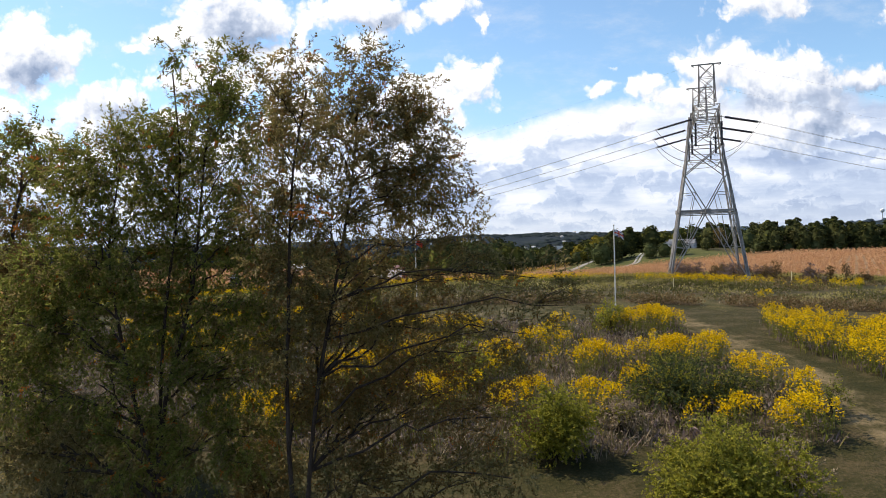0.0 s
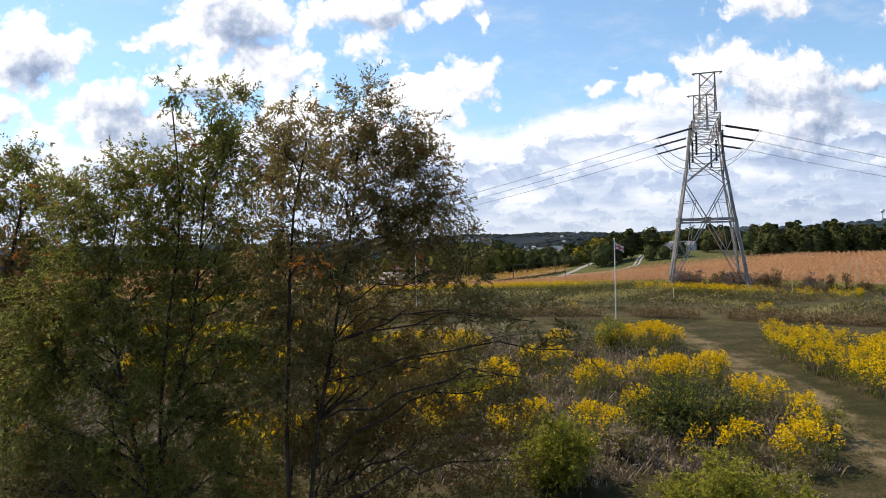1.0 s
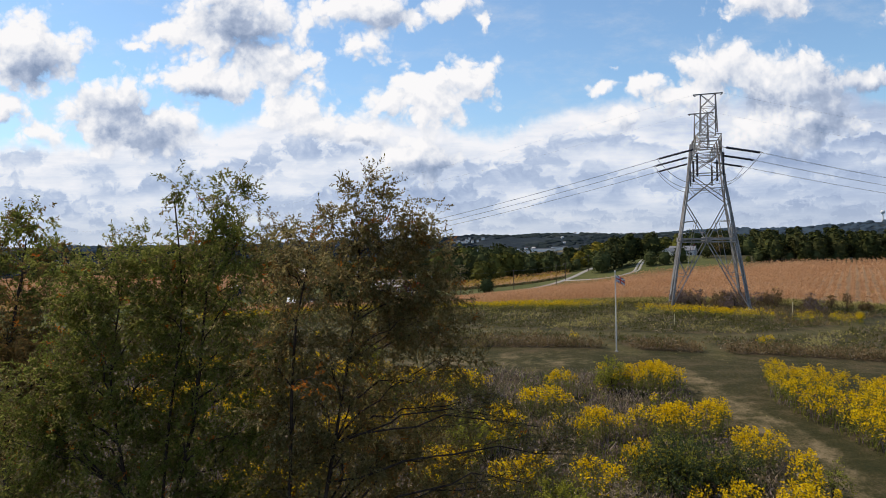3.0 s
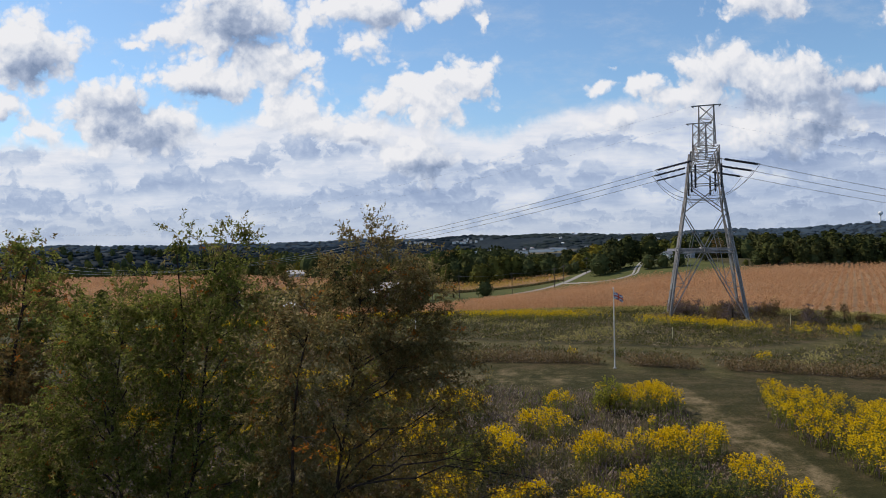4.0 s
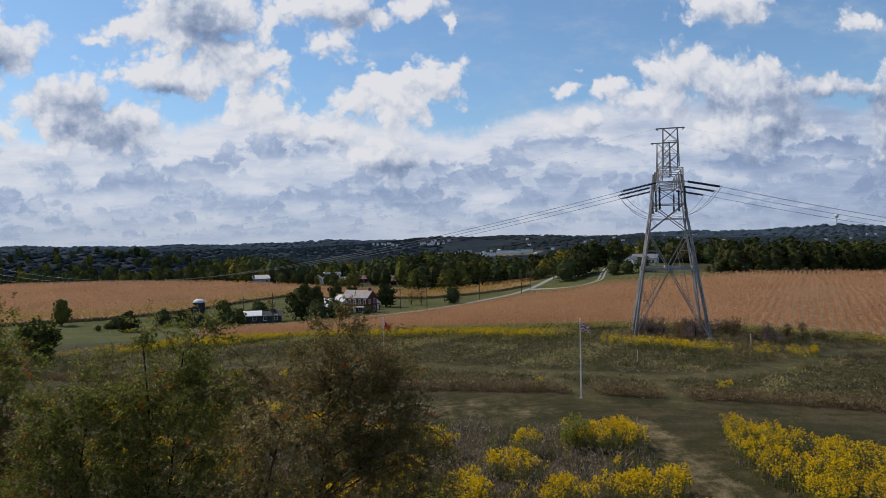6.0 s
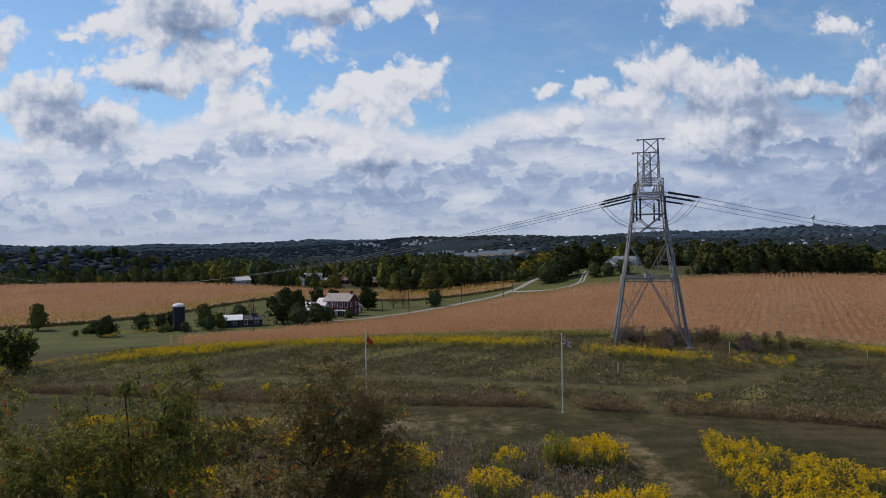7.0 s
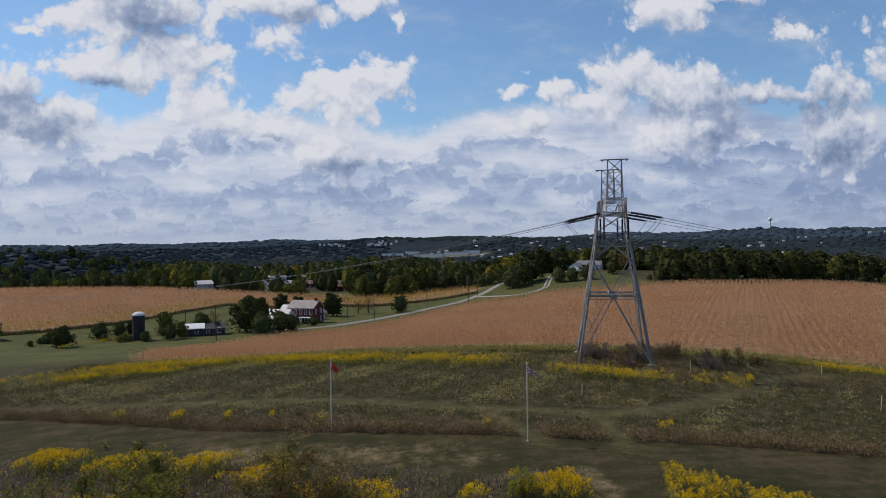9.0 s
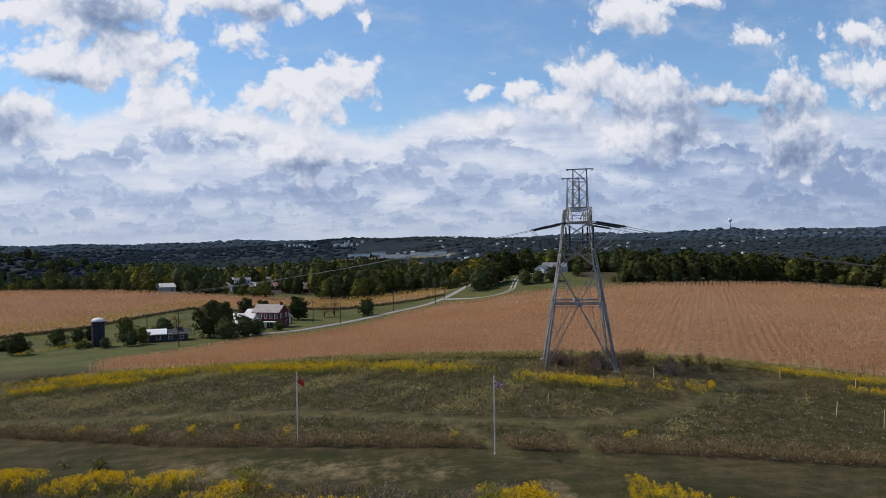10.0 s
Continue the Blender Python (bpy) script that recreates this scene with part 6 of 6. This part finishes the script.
A, B, C, D, Y, R_ = MODELS
# farmyard and fields
for kind, x, y, high, spread in ((A, -32, 217, 11, 1.35), (A, -29, 224, 10, 1.3), (C, -26, 208, 6.5, 1.45), (C, -21.5, 213, 6.5, 1.45), (C, -18.5, 217, 5.0, 1.4), (B, -19.5, 254, 9.0, 1.3), (D, -33, 243, 9, 1.4), (A, -7.6, 272, 9.0, 1.5), (R_, 6.5, 283, 6.5, 1.5), (C, 19.5, 283, 7.0, 1.5),
                                 (B, -25.5, 258, 9.5, 1.3), (C, -12.5, 230, 3.4, 1.5), (R_, 2.5, 281, 5.5, 1.5), (D, -101, 210, 8.0, 1.1), (D, -57.0, 222, 6.5, 1.4), (C, -50.5, 202, 4.6, 1.3), (C, -46.0, 222, 6.0, 1.5),
                                 (R_, -43, 226, 6.0, 1.5), (A, -74, 189, 5.6, 1.5), (C, -71.5, 209, 4.8, 1.5), (C, -67.5, 213, 4.4, 1.5), (B, -64.0, 213, 5.2, 1.3), (C, -56.5, 199.5, 3.0, 1.5), (D, -48.2, 205.0, 5.0, 1.2),
                                 (C, 77, 328, 11, 1.5), (A, 84, 334, 13, 1.3), (A, 90, 340, 11, 1.4), (Y, 86, 375, 13, 1.4), (Y, 74, 366, 10, 1.5), (D, 80, 372, 10, 1.4), (C, 98, 322, 7.5, 1.5), (C, 104, 319, 6.5, 1.5), (C, 111, 318, 7.5, 1.5), (R_, 143, 352, 10, 1.4), (A, 150, 380, 15, 1.3), (A, 128, 330, 7.5, 1.3),
                                 (A, 122, 398, 16, 1.3), (B, 110, 400, 17, 1.4), (D, 140, 402, 15, 1.3), (A, 100, 396, 15, 1.4), (D, 92, 402, 14, 1.4), (R_, 146, 296, 7, 1.6), (R_, 154, 290, 6, 1.6), (C, 139, 300, 6, 1.5), (B, 160, 390, 16, 1.3), (A, 172, 375, 15, 1.3)):
    plant_tree(kind, x, y, high, spread)
for k in range(30):
    q = random.Random(400 + k)
    plant_tree(q.choice((A, B, D, A, C)), 60 + 4.6 * k + q.uniform(-2, 2), 404 + q.uniform(-6, 26) - 1.1 * max(0, k - 18), q.uniform(11, 16.5), q.uniform(1.2, 1.5))
# hedgerow brush in the farm meadow
for k in range(26):
    r = random.Random(900 + k)
    t = r.random()
    x, y = -86 + 42 * t + r.uniform(-2, 2), 196 + 16 * t + r.uniform(-7, 7)
    if near_line([(-60, 204), (-42, 212)], np.array([x]), np.array([y]))[0] > 3:
        plant_tree(C if k % 3 else D, x, y, r.uniform(1.4, 2.8), 1.9)
# the wood beyond the corn
EDGE = [(128, 296), (154, 283), (190, 288), (222, 296), (238, 262), (262, 240), (300, 214), (340, 196)]
ex = np.array(EDGE, float)
el = np.concatenate([[0], np.cumsum(np.linalg.norm(np.diff(ex, axis=0), axis=1))])
r = random.Random(5)
for depth, count, lo, hi in ((3, 40, 7.5, 12), (10, 34, 11, 14), (20, 22, 12.5, 15.5)):
    for k in range(count):
        s = (k + r.uniform(0.1, 0.9)) / count * el[-1]
        x, y = np.interp(s, el, ex[:, 0]), np.interp(s, el, ex[:, 1])
        x, y = x + depth * 0.75 + r.uniform(-3, 3), y + depth * 0.75 + r.uniform(-3, 3)
        if math.hypot(x - 130, y - 300) < 8 and depth < 5:
            continue
        plant_tree(r.choice((A, B, B, A, B, D)), x, y, r.uniform(lo, hi), r.uniform(1.15, 1.45))
for k in range(40):
    s = (k + r.uniform(0.1, 0.9)) / 40 * el[-1]
    x, y = np.interp(s, el, ex[:, 0]), np.interp(s, el, ex[:, 1])
    plant_tree(C if k % 3 else D, x + r.uniform(-1, 2), y + r.uniform(-1, 2), r.uniform(2.5, 5), 1.5)
# trees of the small town behind the far field: the nearest row singly, the rest as one mass
TOWN = [(56, 392, 12), (-88, 424, 30), (-32, 470, 0), (-62, 478, 70), (-24, 505, 20), (-66, 520, 80), (-30, 540, 75), (-60, 590, 10), (-14, 462, 5), (-95, 520, 10), (-110, 555, 0), (-20, 600, 20), (10, 560, 40), (40, 520, 10), (65, 470, 30), (-130, 480, 15), (-38, 640, 5), (-75, 660, 20), (30, 640, 15), (85, 560, 0),
        (-140, 620, 10), (-10, 700, 30), (60, 690, 10), (110, 640, 25), (-170, 560, 20), (130, 560, 40), (-5, 430, 10), (14, 444, 60), (-45, 436, 10)]
TOWN_HIGH = line([(-32, 7), (-23, 7), (-18.7, 8), (-15, 12), (-13.9, 17), (-9.9, 17), (-7.5, 10), (-5.3, 7), (-3, 12), (-0.9, 17), (1.8, 21), (5.5, 18.5), (7, 14), (8.7, 12), (12, 10), (20, 13), (40, 14)])
for k in range(60):
    a = r.uniform(-31, 10)
    x = 415 * math.tan(radians(a))
    if near_line([(-49, 380), (-46, 640)], np.array([x]), np.array([LEFT_BACK(x) + 12]))[0] < 9:
        continue
    plant_tree(r.choice((D, C, C, D, A)), x, LEFT_BACK(x) + r.uniform(7, 24), min(12, TOWN_HIGH(a)) * r.uniform(0.5, 1.0), r.uniform(1.15, 1.45))
for x, y, high, kind in ((17, 374, 15, A), (24, 380, 16, C), (30, 378, 15, D), (37, 383, 15, D), (43, 384, 14, D), (50, 382, 12, C), (56, 386, 11, D), (10, 376, 14, C), (3, 382, 13, A), (20, 392, 18, C), (8, 400, 19, A), (34, 398, 18, C)):
    plant_tree(kind, x, y, high, 1.2)
mass = Heap()
rng = np.random.default_rng(12)
for k in range(1250):
    a, d = r.uniform(-31, 30), 400 * (1150 / 400) ** (r.random() ** 1.15)
    x, y = d * math.sin(radians(a)), d * math.cos(radians(a))
    if y < LEFT_BACK(x) + 16 and x < 70 or near_line(ROAD + [(150, 520)], np.array([x]), np.array([y]))[0] < 8 or near_line(DRIVE, np.array([x]), np.array([y]))[0] < 8:
        continue
    if 60 < x < 150 and y < 415 or near_line([(-48, 460), (-47, 580)], np.array([x]), np.array([y]))[0] < 11 or any(math.hypot(x - hx, y - hy) < 10 for hx, hy, _ in TOWN):
        continue
    high = TOWN_HIGH(a) * r.uniform(0.55, 1.05) if d < 650 else r.uniform(8, 14)
    wide = high * r.uniform(0.95, 1.3)
    v, f = tube([(x, y, level(x, y) - 0.5), (x, y, level(x, y) + high * 0.7)], [0.3, 0.1], 4)
    mass.add(v, f, 3)
    tone = r.choice((0, 0, 1, 1, 2, 2)) if r.random() < 0.94 else 4
    centres, rad, rings = crown_shape(rng, high, wide, 0.06, 10)
    at_ = np.array([x, y, level(x, y)])
    v, f = lathe(rings, 6)
    mass.add(v + at_, f, tone)
    clumps(mass, centres + at_, rad, 180 if d < 560 else 75, 0.115 * high * (1 if d < 560 else 1.5), rng, tone)
stuff("town_trees", mass, [M["wood_leaf"], M["town_leaf"], M["olive_leaf"], M["bark"], M["yellow_leaf"]], "mixed green trees crowding round the distant town", "trees")

# ---- houses further off ----
house(131, 372, -30, 13, 8, 3.4, 2.2, "pale_roof", "grey_roof", "pale grey house with a shingled gable roof", "house", 1, 4)
house(122, 366, 40, 7, 6, 2.6, 1.8, "white_paint", "grey_roof", "pale garage with a shingled gable roof", "garage", 1, 2, chimney=False, category="garage")
for k, (x, y, turn) in enumerate(TOWN):
    house(x, y, turn, 11 + k % 3 * 1.5, 7.5, 2.7 + k % 2 * 0.6, 1.9, ("white_paint", "pale_roof", "brick")[k % 3], ("grey_roof", "pale_roof", "red_roof", "grey_roof")[k % 4],
          ("white low house with a grey roof", "pale low house with a light roof", "brick low house with a reddish roof", "white low house with a dark grey roof")[k % 4] if k % 3 != 2 else "small brick house among town trees",
          "house", 1, 3, chimney=k % 2 == 0, end_windows=False, group="town houses")
ribbon("town_street", [(-48, 470), (-47.5, 500), (-47, 540), (-46, 580), (-60, 640)], 7.0, 0.35, M["asphalt"], "pale town street between low houses")


# ---- distant country: woods on the hills and scattered roofs ----
rng = np.random.default_rng(77)
count = 15000
a, d = np.radians(rng.uniform(-40, 50, count)), 820 * (2650 / 820) ** rng.random(count)
x, y = d * np.sin(a), d * np.cos(a)
bearing = np.degrees(a)
open_land = np.sin(x / 210 + 0.4) * np.sin(y / 260 + 1.0) + 0.5 * np.sin(x / 90 - y / 130)
keep = (open_land < 1.0) | (d > 1750) | (bearing < -12) | (bearing > 12)
keep &= ~((np.abs(d - 1430 - 12 * (bearing - 6)) < 46) & (bearing > 1) & (bearing < 11.5)) & ~((np.abs(d - 1180) < 42) & (bearing > -13) & (bearing < -1))
x, y, d = x[keep], y[keep], d[keep]
size = np.clip(d * 0.0062, 7, 15) * rng.uniform(0.65, 1.3, len(x))
ang = np.linspace(0, 2 * np.pi, 5, endpoint=False)
rings = [(1.0, -0.25), (0.9, 0.4), (0.42, 0.85)]
dome = np.concatenate([np.column_stack([np.cos(ang + 0.3 * k) * q, np.sin(ang + 0.3 * k) * q, np.full(5, h)]) for k, (q, h) in enumerate(rings)])
i, j = np.meshgrid(np.arange(2), np.arange(5), indexing="ij")
dome_q = np.stack([i * 5 + j, i * 5 + (j + 1) % 5, (i + 1) * 5 + (j + 1) % 5, (i + 1) * 5 + j], -1).reshape(-1, 4)
v = dome[None] * rng.uniform(0.8, 1.15, (len(x), 15, 3)) * (size * 0.7)[:, None, None] * np.array([1, 1, 0.55])
v += np.column_stack([x, y, land(x, y)])[:, None, :]
# farthest domes take the haze tint, left and middle slopes the painted cloud shadow
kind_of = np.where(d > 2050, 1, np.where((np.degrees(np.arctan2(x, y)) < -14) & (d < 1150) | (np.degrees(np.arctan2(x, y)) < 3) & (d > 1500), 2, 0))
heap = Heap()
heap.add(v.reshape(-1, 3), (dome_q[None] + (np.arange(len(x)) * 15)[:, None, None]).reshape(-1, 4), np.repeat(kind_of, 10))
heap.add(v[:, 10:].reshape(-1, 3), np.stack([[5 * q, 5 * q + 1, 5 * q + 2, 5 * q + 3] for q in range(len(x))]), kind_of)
far_woods = stuff("distant_woods", heap, [M["far_wood"], M["hazed_wood"], M["shaded_wood"]], "woods covering the distant hills, coloured with haze and cloud shadow", "forest")
far_woods.data.polygons.foreach_set("use_smooth", np.ones(len(far_woods.data.polygons), bool))


def small_house(wall, roof):
    ob = thing("distant_house", (0, -320, -60), "small pale house on the distant wooded slope", "house", "distant houses")
    bm = bmesh.new()
    walls(bm, -6, 6, -4, 4, -1.5, 4.2, 2.2)
    part("wall", bm, M[wall], ob)
    bm = bmesh.new()
    gable(bm, -6, 6, -4, 4, 4.2, 2.2)
    part("roof", bm, M[roof], ob)
    return ob


KINDS = [small_house("white_paint", "grey_roof"), small_house("pale_roof", "pale_roof"), small_house("white_paint", "red_roof")]
for k in range(100):
    a, d = radians(r.uniform(6, 40)), 1000 * (2250 / 1000) ** r.random()
    x, y = d * math.sin(a), d * math.cos(a)
    copy_thing(KINDS[k % 3], pose(x, y, level(x, y) + 0.0012 * d, 0, 0, r.uniform(-40, 40)) @ Matrix.Diagonal((0.52, 0.52, 0.55, 1)))
for k in range(24):
    a, d = radians(r.uniform(1.4, 4.0) if k % 3 else r.uniform(-2.6, -0.4)), r.uniform(1690, 1760)
    x, y = d * math.sin(a), d * math.cos(a)
    copy_thing(KINDS[0], pose(x, y, level(x, y) + 3.5, 0, 0, r.uniform(-10, 10)) @ Matrix.Diagonal((0.45, 0.5, 0.75, 1)))


def long_hall(bearing, away, long, turn):
    """A low flat-roofed works hall in the valley."""
    x, y = away * math.sin(radians(bearing)), away * math.cos(radians(bearing))
    ob = thing("warehouse", (x, y, level(x, y)), "long low pale warehouse in the distant valley", "warehouse", "distant warehouses", turn=turn)
    bm = bmesh.new()
    box(bm, (-long / 2, -12, -3), (long / 2, 12, 5.5))
    part("wall", bm, M["white_paint"], ob)
    bm = bmesh.new()
    box(bm, (-long / 2 - 0.5, -12.5, 5.5), (long / 2 + 0.5, 12.5, 6.3))
    part("roof", bm, M["grey_roof"], ob)


for bearing, away, long, turn in ((3.4, 1480, 46, -4), (6.3, 1440, 60, -6), (8.6, 1480, 52, -10), (9.9, 1500, 34, -8), (5.0, 1520, 30, -4)):
    long_hall(bearing, away, long, turn)
# the models stand for their copies
for ob, _ in MODELS:
    for o in [*ob.children_recursive, ob]:
        bpy.data.objects.remove(o)
for ob in KINDS:
    for o in [*ob.children_recursive, ob]:
        bpy.data.objects.remove(o)


def water_tower(x, y):
    z = level(x, y)
    ob = thing("water_tower", (x, y, z), "pale round water tower on the far ridge", "water tower")
    v, f = lathe([(-2, 2.0), (22, 1.6), (25, 5.0), (29, 6.4), (33, 5.0), (35, 0)], 16)
    new("tank", mesh_of("tank", v, f, [M["white_paint"]])).parent = ob


water_tower(1295, 2020)
